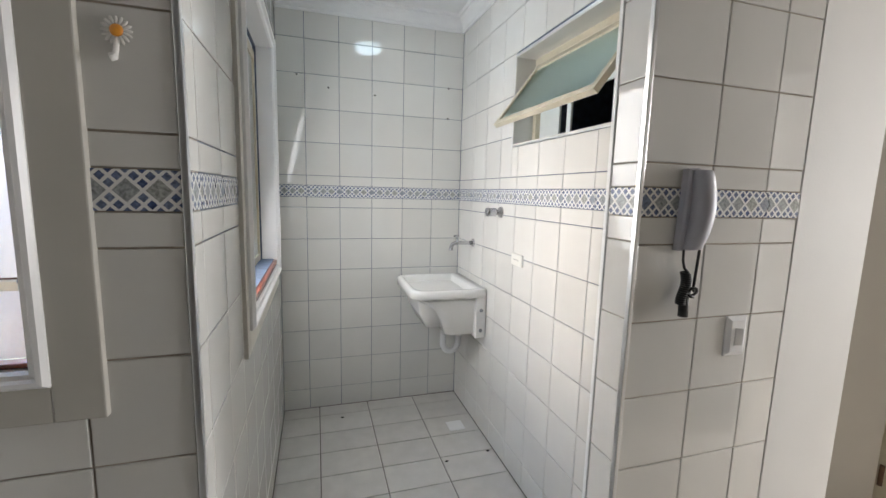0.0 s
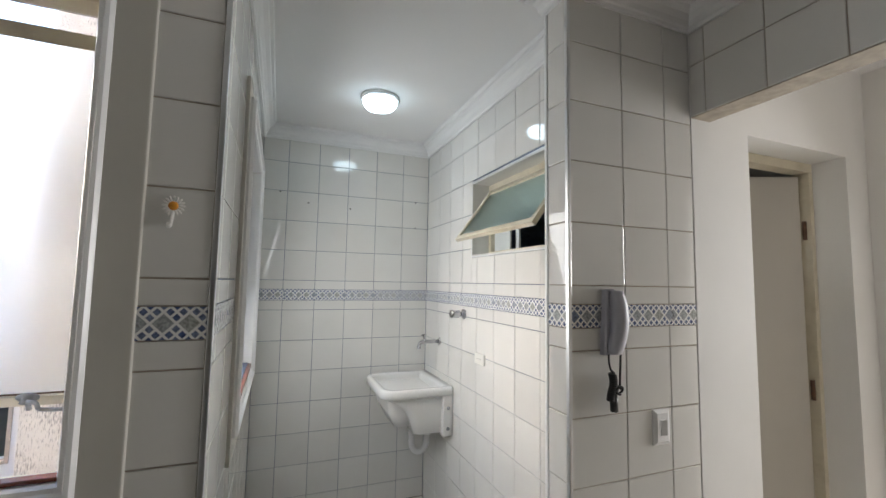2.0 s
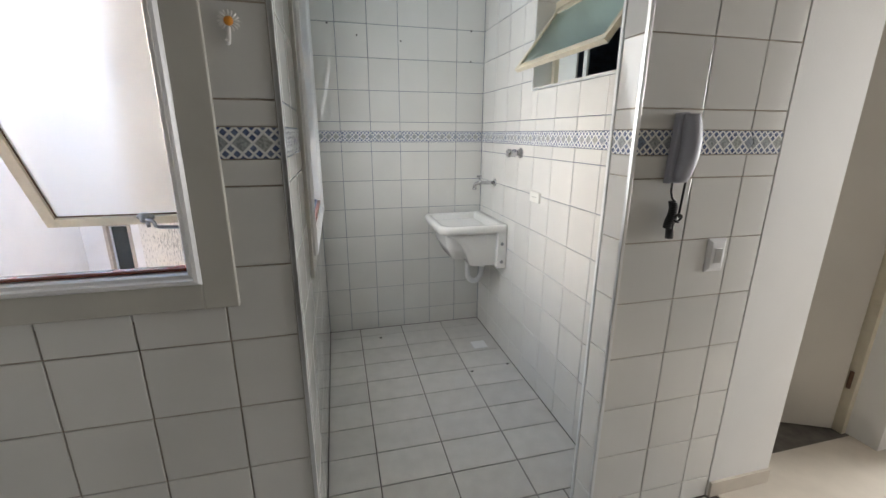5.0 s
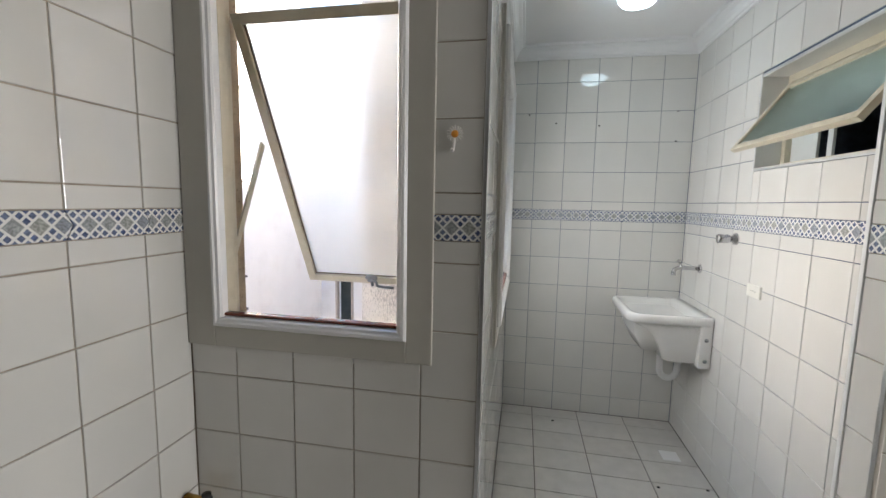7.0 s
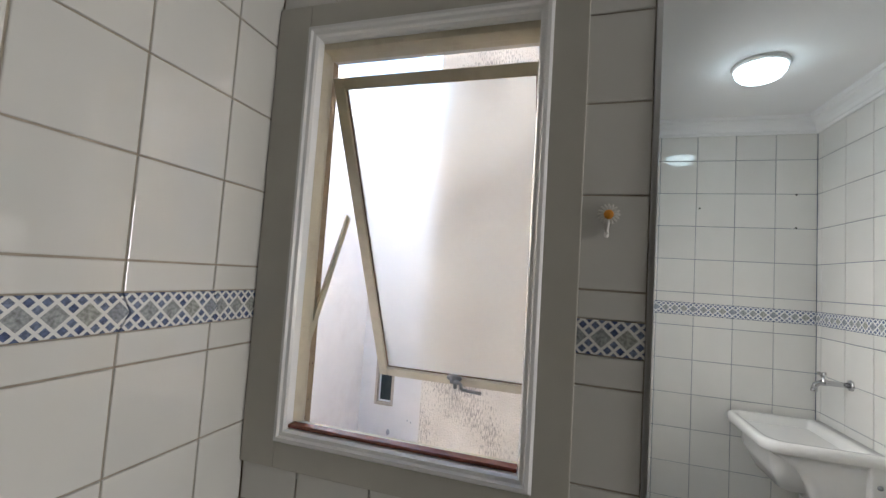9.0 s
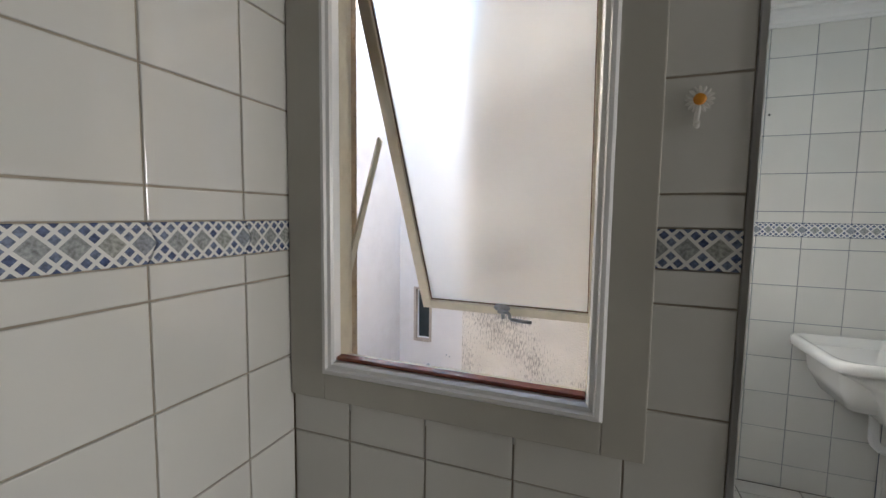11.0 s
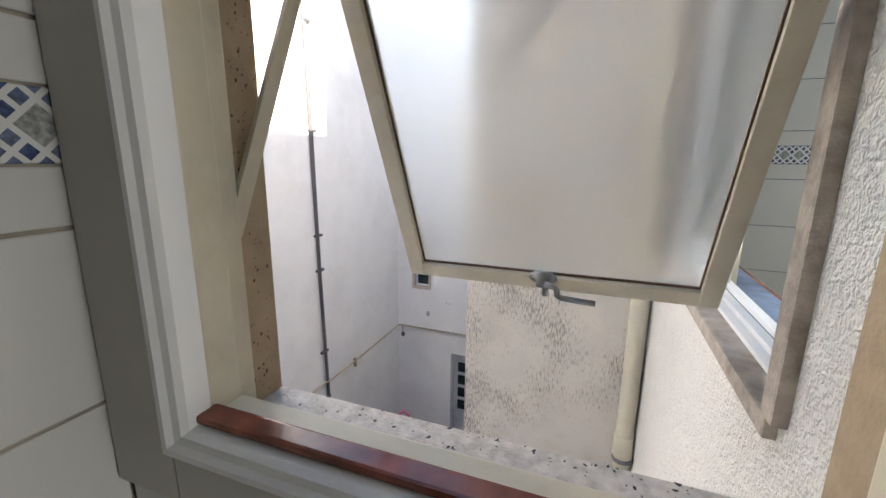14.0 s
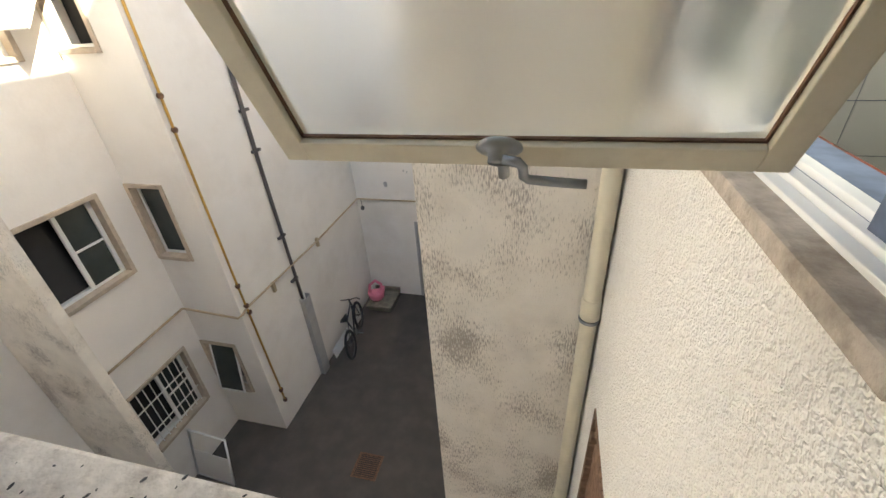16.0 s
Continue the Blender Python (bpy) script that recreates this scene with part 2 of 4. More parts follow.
BRICK = mat("bare_brick", (0.20, 0.12, 0.08), 0.95, var=0.4, scale=20, bump=0.01, bscale=40)
PINK = mat("pink_plastic", (0.72, 0.20, 0.30), 0.45, var=0.08)
BLUE = mat("dark_blue_bike_enamel", (0.014, 0.016, 0.03), 0.3)
RUST = mat("rusty_iron", (0.14, 0.075, 0.045), 0.85, var=0.4, scale=30)
OLDWOOD = mat("weathered_plywood", (0.20, 0.18, 0.14), 0.9, var=0.35, scale=9)
BRASS = mat("brass", (0.62, 0.36, 0.06), 0.35, metal=0.6, var=0.1)
DOORWOOD = mat("beige_door_paint", (0.47, 0.44, 0.39), 0.5, var=0.04, scale=4)
HALLFLOOR = mat("hall_floor_ceramic", (0.62, 0.56, 0.48), 0.25, var=0.1, scale=6)


# ---- mesh helpers ----
def box(bm, x0, y0, z0, x1, y1, z1, bev=0.0):
    vs = [bm.verts.new(p) for p in ((x0, y0, z0), (x1, y0, z0), (x1, y1, z0), (x0, y1, z0), (x0, y0, z1), (x1, y0, z1), (x1, y1, z1), (x0, y1, z1))]
    fs = [bm.faces.new([vs[i] for i in q]) for q in ((3, 2, 1, 0), (4, 5, 6, 7), (0, 1, 5, 4), (1, 2, 6, 5), (2, 3, 7, 6), (3, 0, 4, 7))]
    if bev:
        es = list({e for f in fs for e in f.edges})
        bmesh.ops.bevel(bm, geom=es, offset=bev, segments=2, affect="EDGES", profile=0.6)
    return bm


def tube(bm, points, r, seg=10, caps=True):
    """A round bar along a line of points."""
    pts = [Vector(p) for p in points]
    rings = []
    for i, p in enumerate(pts):
        d = (pts[min(i + 1, len(pts) - 1)] - pts[max(i - 1, 0)]).normalized()
        a = d.orthogonal().normalized() if i == 0 else (rings_a - d * rings_a.dot(d)).normalized()
        rings_a = a
        c = d.cross(a)
        rings.append([bm.verts.new(p + r * (math.cos(2 * math.pi * k / seg) * a + math.sin(2 * math.pi * k / seg) * c)) for k in range(seg)])
    for r0, r1 in zip(rings, rings[1:]):
        for k in range(seg):
            f = bm.faces.new((r0[k], r0[(k + 1) % seg], r1[(k + 1) % seg], r1[k]))
            f.smooth = True
    if caps:
        bm.faces.new(rings[0][::-1])
        bm.faces.new(rings[-1])
    return bm


def lathe(bm, profile, m=None, seg=24):
    """Turned shape from (radius, height) pairs round local z."""
    m = m or Matrix()
    rings = [[bm.verts.new(m @ Vector((max(r, 1e-4) * math.cos(2 * math.pi * k / seg), max(r, 1e-4) * math.sin(2 * math.pi * k / seg), h))) for k in range(seg)] for r, h in profile]
    for a, b in zip(rings, rings[1:]):
        for k in range(seg):
            f = bm.faces.new((a[k], a[(k + 1) % seg], b[(k + 1) % seg], b[k]))
            f.smooth = True
    bm.faces.new(rings[0][::-1])
    bm.faces.new(rings[-1])
    return bm


def loft(bm, rings, smooth=False, cap0=True, cap1=True):
    vs = [[bm.verts.new(p) for p in ring] for ring in rings]
    n = len(vs[0])
    for a, b in zip(vs, vs[1:]):
        for k in range(n):
            f = bm.faces.new((a[k], a[(k + 1) % n], b[(k + 1) % n], b[k]))
            f.smooth = smooth
    if cap0:
        bm.faces.new(vs[0][::-1])
    if cap1:
        bm.faces.new(vs[-1])
    return bm


def part(name, bm, material, parent=None, label=""):
    bmesh.ops.recalc_face_normals(bm, faces=bm.faces)
    me = bpy.data.meshes.new(name)
    bm.to_mesh(me)
    bm.free()
    me.materials.append(material)
    ob = new(name, me)
    if parent:
        ob.parent = parent
    return tagged(ob, label)


def thing(name, label, category, group="", at=None):
    ob = new(name)
    ob.empty_display_size = 0.1
    if at:
        ob.matrix_world = at
    return tagged(ob, label, category, group)


def B():
    return bmesh.new()


def setting(name, bm, material, label, category="wall"):
    return tagged(part(name, bm, material), label, category, "", "structure")


def slab(axis, c0, c1, u0, u1, z0, z1, holes=()):
    """A wall slab across an axis from c0 to c1 with square holes (u0, u1, z0, z1) through it."""
    bm = B()
    us = sorted({u0, u1, *[h[0] for h in holes], *[h[1] for h in holes]})
    for a, b in zip(us, us[1:]):
        spans = [(z0, z1)]
        for h in holes:
            if h[0] <= a + 1e-6 and h[1] >= b - 1e-6:
                spans = [q for lo, hi in spans for q in ((lo, min(hi, h[2])), (max(lo, h[3]), hi)) if q[1] - q[0] > 1e-4]
        for lo, hi in spans:
            box(bm, c0, a, lo, c1, b, hi) if axis == "x" else box(bm, a, c0, lo, b, c1, hi)
    bmesh.ops.remove_doubles(bm, verts=bm.verts, dist=1e-5)
    return bm


TILE_CACHE = {}


def tile_mesh(w, h, material, t=0.005):
    """A tile w by h with softened front edges; its face lies at z = 0."""
    key = (round(w, 3), round(h, 3), material.name)
    if key not in TILE_CACHE:
        e = min(0.0022, w / 4, h / 4)
        rings = [[(s * (w / 2 - i), q * (h / 2 - i), z) for s, q in ((-1, -1), (1, -1), (1, 1), (-1, 1))] for i, z in ((0, -t), (0, -0.0016), (e * 0.35, -0.0005), (e, 0.0))]
        bm = loft(B(), rings)
        me = bpy.data.meshes.new("tile")
        bm.to_mesh(me)
        bm.free()
        me.materials.append(material)
        TILE_CACHE[key] = me
    return TILE_CACHE[key]


def border_mesh(w, h, notch, point):
    """A border tile whose ends interlock like arrow heads."""
    key = ("border", round(w, 3), notch, point)
    if key not in TILE_CACHE:
        rings = []
        for k, z in ((0, -0.005), (0, -0.0010), (0.0012, 0.0012)):
            a, c = w / 2 - k, h / 2 - k
            rings.append([(-a, -c, z), (a, -c, z), (a + (0.017 if point else 0), 0, z), (a, c, z), (-a, c, z), (-a + (0.017 if notch else 0), 0, z)])
        bm = loft(B(), rings)
        me = bpy.data.meshes.new("border_tile")
        bm.to_mesh(me)
        bm.free()
        me.materials.append(BORDER)
        TILE_CACHE[key] = me
    return TILE_CACHE[key]


def tile_field(wall, m, us, vs, gap, material, holes=(), border=(), name="tile"):
    """Tiles on a wall: us and vs are the joint lines in the wall's plane m; cells in holes are cut away."""
    for v0, v1 in zip(vs, vs[1:]):
        is_border = border and abs(v0 - border[0]) < 1e-4
        lines = us
        for u0, u1 in zip(lines, lines[1:]):
            rects = [(u0, u1, v0, v1)]
            for a, b, c, d in holes:
                nxt = []
                for p, q, r, s in rects:
                    if a >= q or b <= p or c >= s or d <= r:
                        nxt.append((p, q, r, s))
                        continue
                    if p < a:
                        nxt.append((p, a, r, s))
                    if q > b:
                        nxt.append((b, q, r, s))
                    if r < c:
                        nxt.append((max(p, a), min(q, b), r, c))
                    if s > d:
                        nxt.append((max(p, a), min(q, b), d, s))
                rects = nxt
            for p, q, r, s in rects:
                if q - p < 0.012 or s - r < 0.012:
                    continue
                g = 0.0015 if is_border else gap
                me = border_mesh(q - p - g, s - r - g, p > us[0] + 0.001, q < us[-1] - 0.001) if is_border else tile_mesh(q - p - g, s - r - g, material)
                ob = new("border_tile" if is_border else name, me)
                tilt = pose(0, 0, 0, random.uniform(-0.12, 0.12), random.uniform(-0.12, 0.12), 0)
                ob.matrix_world = m @ pose((p + q) / 2, (r + s) / 2, random.uniform(-0.0005, 0.0005)) @ tilt
                ob.parent = wall


def plane_m(origin, u, n):
    u, n = Vector(u), Vector(n)
    v = Vector((0, 0, 1))
    m = Matrix((u, v, n)).transposed().to_4x4()
    m.translation = origin
    return m


def steps(a, b, anchor, pitch):
    """Joint lines from a to b at the pitch, one of them at the anchor."""
    k = math.ceil((a - anchor) / pitch - 1e-6)
    out = [a]
    while anchor + k * pitch < b - 0.012:
        if anchor + k * pitch > a + 0.012:
            out.append(anchor + k * pitch)
        k += 1
    return out + [b]


# ---- the plan ----
YW, XL = 1.478, -1.424            # window wall and left wall of the kitchen
LX, RX, YB = -0.485, 0.668, 3.348  # laundry: side walls and end wall
PX, PY, OX = 0.478, 1.592, 1.03    # pillar's side, its back, and the wall with the wide opening
CEIL, COR = 2.545, 2.455
EXT, OUT = -0.668, 1.652            # outer faces of the laundry and of the kitchen
YARDZ, TOPZ = -5.35, 5.6
BAND = (1.383, 1.455)
ROWS = [0, 0.132, 0.33, 0.528, 0.726, 0.924, 1.122, 1.32, BAND[0], BAND[1], 1.515, 1.713, 1.911, 2.109, 2.307, 2.5]
KW = (-1.33, -0.722, 1.115, 2.125)   # kitchen window opening: x, x, z, z
LW = (2.06, 2.98, 1.06, 2.12)        # laundry window opening: y, y, z, z
BW = (1.74, 2.56, 1.672, 2.088)      # bathroom window opening: y, y, z, z

wall_window = setting("wall_window", slab("y", YW + 0.0045, 1.575, XL - 0.1, LX - 0.0045, 0, 2.6, [(-1.36, -0.69, 1.0, 2.15)]), GROUT_WARM, "kitchen wall with the white framed window, tiled")
wall_left = setting("wall_left", slab("x", XL - 0.1, XL - 0.0045, -1.8, YW + 0.0045, 0, 2.6), GROUT_WARM, "tiled kitchen side wall with blue border")
wall_laundry_side = setting("wall_laundry_side", slab("x", LX - 0.12, LX - 0.0045, 1.576, YB + 0.12, 0, 2.6, [LW]), GROUT_COOL, "tiled laundry wall with a sliding window")
wall_laundry_end = setting("wall_laundry_end", slab("y", YB + 0.0045, YB + 0.12, LX - 0.0045, 2.3, 0, 2.6), GROUT_COOL, "tiled laundry end wall with blue border")
wall_bath = setting("wall_bath", slab("x", RX + 0.0045, RX + 0.13, PY - 0.0045, YB + 0.0045, 0, 2.6, [BW]), GROUT_COOL, "tiled laundry wall with a small tilting window")
pillar = setting("wall_pillar", slab("y", YW + 0.0045, PY - 0.0045, PX + 0.0045, 1.325, 0, 2.6), GROUT_WARM, "tiled end wall carrying the intercom")
wall_opening = setting("wall_opening", slab("x", OX + 0.0045, OX + 0.1, -1.8, YW + 0.0045, 0, 2.6, [(0.35, YW + 0.0045, -1, 2.135)]), GROUT_WARM, "kitchen wall with a wide opening to the hall, tiled above")
setting("wall_kitchen_back", slab("y", -1.9, -1.8, XL - 0.1, 3.9, 0, 2.6), BOUNCE_CUT, "unseen plain wall behind, taupe kept dark to cut bounced light")
setting("wall_hall", slab("y", YW + 0.0045, PY + 0.085, 1.325, 2.2, 0, 2.6, [(1.345, 2.03, -1, 2.12)]), WHITE_PAINT, "white painted hall wall with a doorway")
setting("wall_hall_return", slab("y", YW - 0.001, YW + 0.0045, OX + 0.002, 1.345, 0, 2.6), WHITE_PAINT, "white painted hall wall beside the opening")
setting("wall_hall_end", slab("x", 2.2, 2.3, -1.8, PY, 0, 2.6, [(0.55, 1.33, -1, 2.1)]), WHITE_PAINT, "white hall wall with a doorway to a bright room")
setting("wall_room_far", slab("x", 3.9, 4.0, -1.8, 3.4, 0, 2.6), WHITE_PAINT, "white wall of the bright room")
setting("wall_room_side", slab("y", 3.4, 3.5, 2.2, 4.0, 0, 2.6), WHITE_PAINT, "white side wall of the bright room")
setting("wall_bathroom_far", slab("x", 2.2, 2.3, PY, YB + 0.12, 0, 2.6), DOORWOOD, "bathroom wall in the dark")
setting("floor", box(box(B(), XL - 0.1, -1.9, -0.12, 4.0, 1.61, -0.005), LX - 0.12, 1.61, -0.12, 4.0, 3.5, -0.005), GROUT_FLOOR, "dark grout bed under pale floor tiles", "floor")
setting("ceiling", box(box(B(), XL - 0.1, -1.9, CEIL, 4.0, 1.61, CEIL + 0.1), LX - 0.12, 1.61, CEIL, 4.0, 3.5, CEIL + 0.1), CEILING, "smooth white painted ceiling", "ceiling")

# cornice round the kitchen and the laundry
ROOM = [(XL, -1.8), (XL, YW), (LX, YW), (LX, YB), (RX, YB), (RX, PY), (PX, PY), (PX, YW), (OX, YW), (OX, -1.8)]


def inset(poly, d):
    out = []
    n = len(poly)
    for i in range(n):
        p0, p1, p2 = Vector(poly[i - 1]), Vector(poly[i]), Vector(poly[(i + 1) % n])
        a, b = (p1 - p0).normalized(), (p2 - p1).normalized()
        na, nb = Vector((a.y, -a.x)), Vector((b.y, -b.x))
        out.append(p1 + d * (na + nb) if abs(a.dot(b)) < 0.5 else p1 + d * na)
    return out


bm = B()
for (d0, z0), (d1, z1) in zip(*(lambda pr: (pr, pr[1:]))([(0.0, COR), (0.010, COR), (0.012, 2.468), (0.018, 2.472), (0.022, 2.490), (0.034, 2.508), (0.050, 2.518), (0.054, 2.526), (0.066, 2.528), (0.070, 2.546)])):
    a, b = inset(ROOM, d0), inset(ROOM, d1)
    for i in range(len(ROOM)):
        j = (i + 1) % len(ROOM)
        bm.faces.new([bm.verts.new(p) for p in ((*a[i], z0), (*a[j], z0), (*b[j], z1), (*b[i], z1))])
bmesh.ops.remove_doubles(bm, verts=bm.verts, dist=1e-5)
setting("cornice", bm, CEILING, "white moulded plaster cornice round the ceiling", "cornice")

# metal corner strips
for nm, x, y0, y1 in (("corner_strip_1", LX - 0.008, YW - 0.004, YW + 0.012), ("corner_strip_2", PX - 0.004, YW - 0.005, YW + 0.010)):
    setting(nm, box(B(), x, y0, 0, x + 0.012, y1, COR, 0.002), ALU, "thin aluminium tile edging strip", "trim")
setting("corner_strip_3", box(B(), PX - 0.004, PY - 0.010, 0, PX + 0.008, PY + 0.004, COR, 0.002), WHITE_ALU, "thin white tile edging strip", "trim")

# ---- kitchen window ----
window_1 = tagged(new("window_1"), "cream steel top-hung window standing open, white moulded frame", "window", "", "structure")
bm = B()
x0, x1, z0, z1 = XL + 0.002, -0.624, 1.024, 2.214
for q in ((x0, -1.323, z0, z1), (-0.70, x1, z0, z1), (-1.323, -0.70, z0, 1.092), (-1.323, -0.70, 2.15, z1)):
    box(bm, q[0], YW - 0.014, q[2], q[1], YW + 0.004, q[3], 0.003)
part("architrave", bm, TRIM, window_1, "flat greige painted board round the frame")
bm = B()
prof = [(0.0, 0.004), (0.0, -0.018), (0.006, -0.026), (0.014, -0.027), (0.018, -0.021), (0.026, -0.019), (0.030, -0.012), (0.030, 0.005), (0.030, 0.014)]
rings = [[(-1.325 + d, YW + y, 1.09 + d), (-0.698 - d, YW + y, 1.09 + d), (-0.698 - d, YW + y, 2.152 - d), (-1.325 + d, YW + y, 2.152 - d)] for d, y in prof]
loft(bm, rings, cap0=False, cap1=False)
part("moulded_frame", bm, PVC, window_1, "white moulded inner frame")
part("sill", box(B(), -1.298, YW - 0.004, 1.1215, -0.730, 1.501, 1.131, 0.004), WOOD, window_1, "red-brown varnished wooden sill board")
bm = B()
for q in ((-1.358, -1.298, 1.05, 2.14), (-0.730, -0.692, 1.05, 2.14)):
    box(bm, q[0], 1.495, q[2], q[1], 1.536, q[3], 0.003)
for q in ((-1.358, -1.314, 1.05, 2.14), (-0.718, -0.692, 1.05, 2.14)):
    box(bm, q[0], 1.5365, q[2], q[1], 1.572, q[3], 0.003)
for q in ((1.05, 1.1205), (2.105, 2.14)):
    box(bm, -1.298, 1.495, q[0], -0.730, 1.536, q[1], 0.003)
for q in ((1.05, 1.085), (2.112, 2.14)):
    box(bm, -1.314, 1.5365, q[0], -0.718, 1.572, q[1], 0.003)
part("outer_frame", bm, CREAM, window_1, "cream enamelled steel frame")
part("reveal_lining", slab("y", YW + 0.006, 1.4945, -1.3215, -0.7225, 1.0, 2.1245, [(-1.2975, -0.7285, 1.1, 2.1215)]), PVC, window_1)
# the open sash: top at the frame, bottom pushed out
ty, tz, by, bz = 1.585, 2.072, 2.058, 1.138
ang = math.atan2(by - ty, tz - bz)
L = math.hypot(by - ty, tz - bz)
SASH = Matrix.Translation((-1.012, ty, tz)) @ Matrix.Rotation(ang, 4, "X")   # local z runs up the sash
W = 0.304


def bars(bm, w, l, t, d):
    box(bm, -w, -d, -l, -w + t, d, 0, 0.002)
    box(bm, w - t, -d, -l, w, d, 0, 0.002)
    box(bm, -w + t, -d, -l, w - t, d, -l + t, 0.002)
    box(bm, -w + t, -d, -t, w - t, d, 0, 0.002)
    return bm


sash = part("sash", bars(B(), W, L, 0.033, 0.014), CREAM, window_1, "cream steel sash tilted outwards")
sash.matrix_local = SASH
pane = part("pane", box(B(), -W + 0.028, 0.000, -L + 0.028, W - 0.028, 0.004, -0.028), FROST, sash, "frosted glass pane")
pane.visible_shadow = False
bm = B()
for q in ((-W + 0.033, -W + 0.036, -L + 0.033, -0.033), (W - 0.036, W - 0.033, -L + 0.033, -0.033)):
    box(bm, q[0], -0.004, q[2], q[1], 0.0, q[3])
box(bm, -W + 0.036, -0.004, -L + 0.033, W - 0.036, 0.0, -L + 0.0365)
part("putty", bm, RUST, sash, "dark cracked putty line")
handle = part("handle", lathe(B(), [(0.027, 0), (0.028, 0.003), (0.022, 0.007), (0.012, 0.011), (0.011, 0.026), (0.0, 0.028)], pose(-0.006, -0.014, -L + 0.033, 90, 0, 0) @ Matrix.Diagonal((1, 0.6, 1, 1))), STEEL, sash, "worn steel casement handle")
bm = B()
tube(bm, [(0.0, -0.036, -L + 0.034), (0.018, -0.038, -L + 0.032), (0.023, -0.039, -L + 0.026), (0.024, -0.040, -L + 0.012), (0.030, -0.040, -L + 0.006), (0.060, -0.040, -L + 0.003), (0.096, -0.041, -L + 0.002)], 0.0062, 8)
tube(bm, [(0.0, -0.03, -L + 0.032), (0.0, -0.034, -L + 0.004)], 0.007, 8)
part("lever", bm, STEEL, handle)
for side in (-1, 1):
    xx = -1.012 + side * (W + 0.020)
    st = part("stay_arm", box(B(), -0.004, -0.011, 0, 0.004, 0.011, 0.43, 0.001), CREAM, window_1)
    st.matrix_local = Matrix.Translation((xx, 1.580, 1.300)) @ Matrix.Rotation(-math.atan2(0.175, 0.39), 4, "X")

# outer side of the kitchen wall with its stone reveal
setting("wall_yard_kitchen", slab("y", 1.576, OUT, -7.5, EXT + 0.06, YARDZ, TOPZ, [(-1.358, -0.696, 1.0, 2.15)]), PLASTER, "rendered outer wall of the kitchen")
bm = box(B(), -1.357, 1.573, 1.002, -0.697, OUT + 0.010, 1.050, 0.004)
part("outer_sill", bm, TERRAZZO, window_1, "worn granite sill with pitted front edge")
part("outer_jamb", box(B(), -1.3575, 1.573, 1.0515, -1.352, OUT + 0.004, 2.149, 0.001), JAMB, window_1, "brown speckled jamb lining")
part("outer_jamb", box(B(), -0.7015, 1.573, 1.0515, -0.697, OUT + 0.004, 2.149, 0.001), JAMB, window_1)
bm = B()
for i in range(320):
    y, z = random.uniform(1.578, OUT), 1.06 + 1.08 * random.random()
    r = random.uniform(0.0006, 0.0011) + 0.0016 * random.random() ** 3
    bmesh.ops.create_icosphere(bm, subdivisions=1, radius=r, matrix=Matrix.Translation((-1.3518, y, z)) @ Matrix.Diagonal((0.3, 1, 1.2, 1)))
tagged(part("speckles", bm, RUST, window_1, "dark rust specks"), kind="stuff")
bm = B()
for i in range(130):
    x, y = random.uniform(-1.34, -0.71), OUT + 0.008 - 0.07 * random.random() ** 1.5
    r = random.uniform(0.0006, 0.0011) + 0.0016 * random.random() ** 3
    bmesh.ops.create_icosphere(bm, subdivisions=1, radius=r, matrix=Matrix.Translation((x, y, 1.0500)) @ pose(0, 0, 0, 0, 0, random.uniform(0, 180)) @ Matrix.Diagonal((1.7, 0.9, 0.25, 1)))
tagged(part("pits", bm, BLACK, window_1, "dark pits in the sill"), kind="stuff")

# ---- laundry window ----
window_2 = tagged(new("window_2"), "white sliding window with moulded frame and wooden sill", "window", "", "structure")
y0, y1, z0, z1 = LW
bm = B()
rings = [[(LX + y, y0 - 0.045 + d, z0 - 0.075 + d), (LX + y, y1 + 0.045 - d, z0 - 0.075 + d), (LX + y, y1 + 0.045 - d, z1 + 0.045 - d), (LX + y, y0 - 0.045 + d, z1 + 0.045 - d)] for d, y in ((0, -0.004), (0, 0.020), (0.008, 0.030), (0.018, 0.030), (0.024, 0.020), (0.040, 0.018), (0.045, 0.010), (0.047, -0.06))]
loft(bm, rings, cap0=False, cap1=False)
part("moulded_frame", bm, PVC, window_2)
bm = B()
for q in ((y0 - 0.09, y0 - 0.046, z0 - 0.15, z1 + 0.1), (y1 + 0.046, y1 + 0.09, z0 - 0.15, z1 + 0.1)):
    box(bm, LX - 0.002, q[0], q[2], LX + 0.012, q[1], q[3], 0.002)
for q in ((z0 - 0.15, z0 - 0.076), (z1 + 0.046, z1 + 0.1)):
    box(bm, LX - 0.002, y0 - 0.046, q[0], LX + 0.012, y1 + 0.046, q[1], 0.002)
part("architrave", bm, TRIM, window_2)
part("sill", box(B(), LX - 0.07, y0 + 0.003, z0 - 0.026, LX + 0.012, y1 - 0.003, z0 - 0.004, 0.003), WOOD, window_2, "red-brown varnished sill board")
bm = B()
for q in ((1.8625, 1.89), (y1 - 0.03, y1)):
    box(bm, EXT + 0.045, q[0], z0 - 0.03, LX - 0.075, q[1], z1, 0.002)
box(bm, EXT + 0.045, 1.89, z1 - 0.03, LX - 0.075, y1 - 0.03, z1, 0.002)
part("outer_frame", bm, WHITE_ALU, window_2, "white aluminium frame")
for i, xx in enumerate((EXT + 0.030, EXT + 0.054, EXT + 0.080)):
    part("bottom_rail", box(B(), xx, y0 - 0.198, z0 - 0.045, xx + 0.0215, y1 + 0.02, z0 - 0.006 + 0.009 * i, 0.002), WHITE_ALU, window_2)
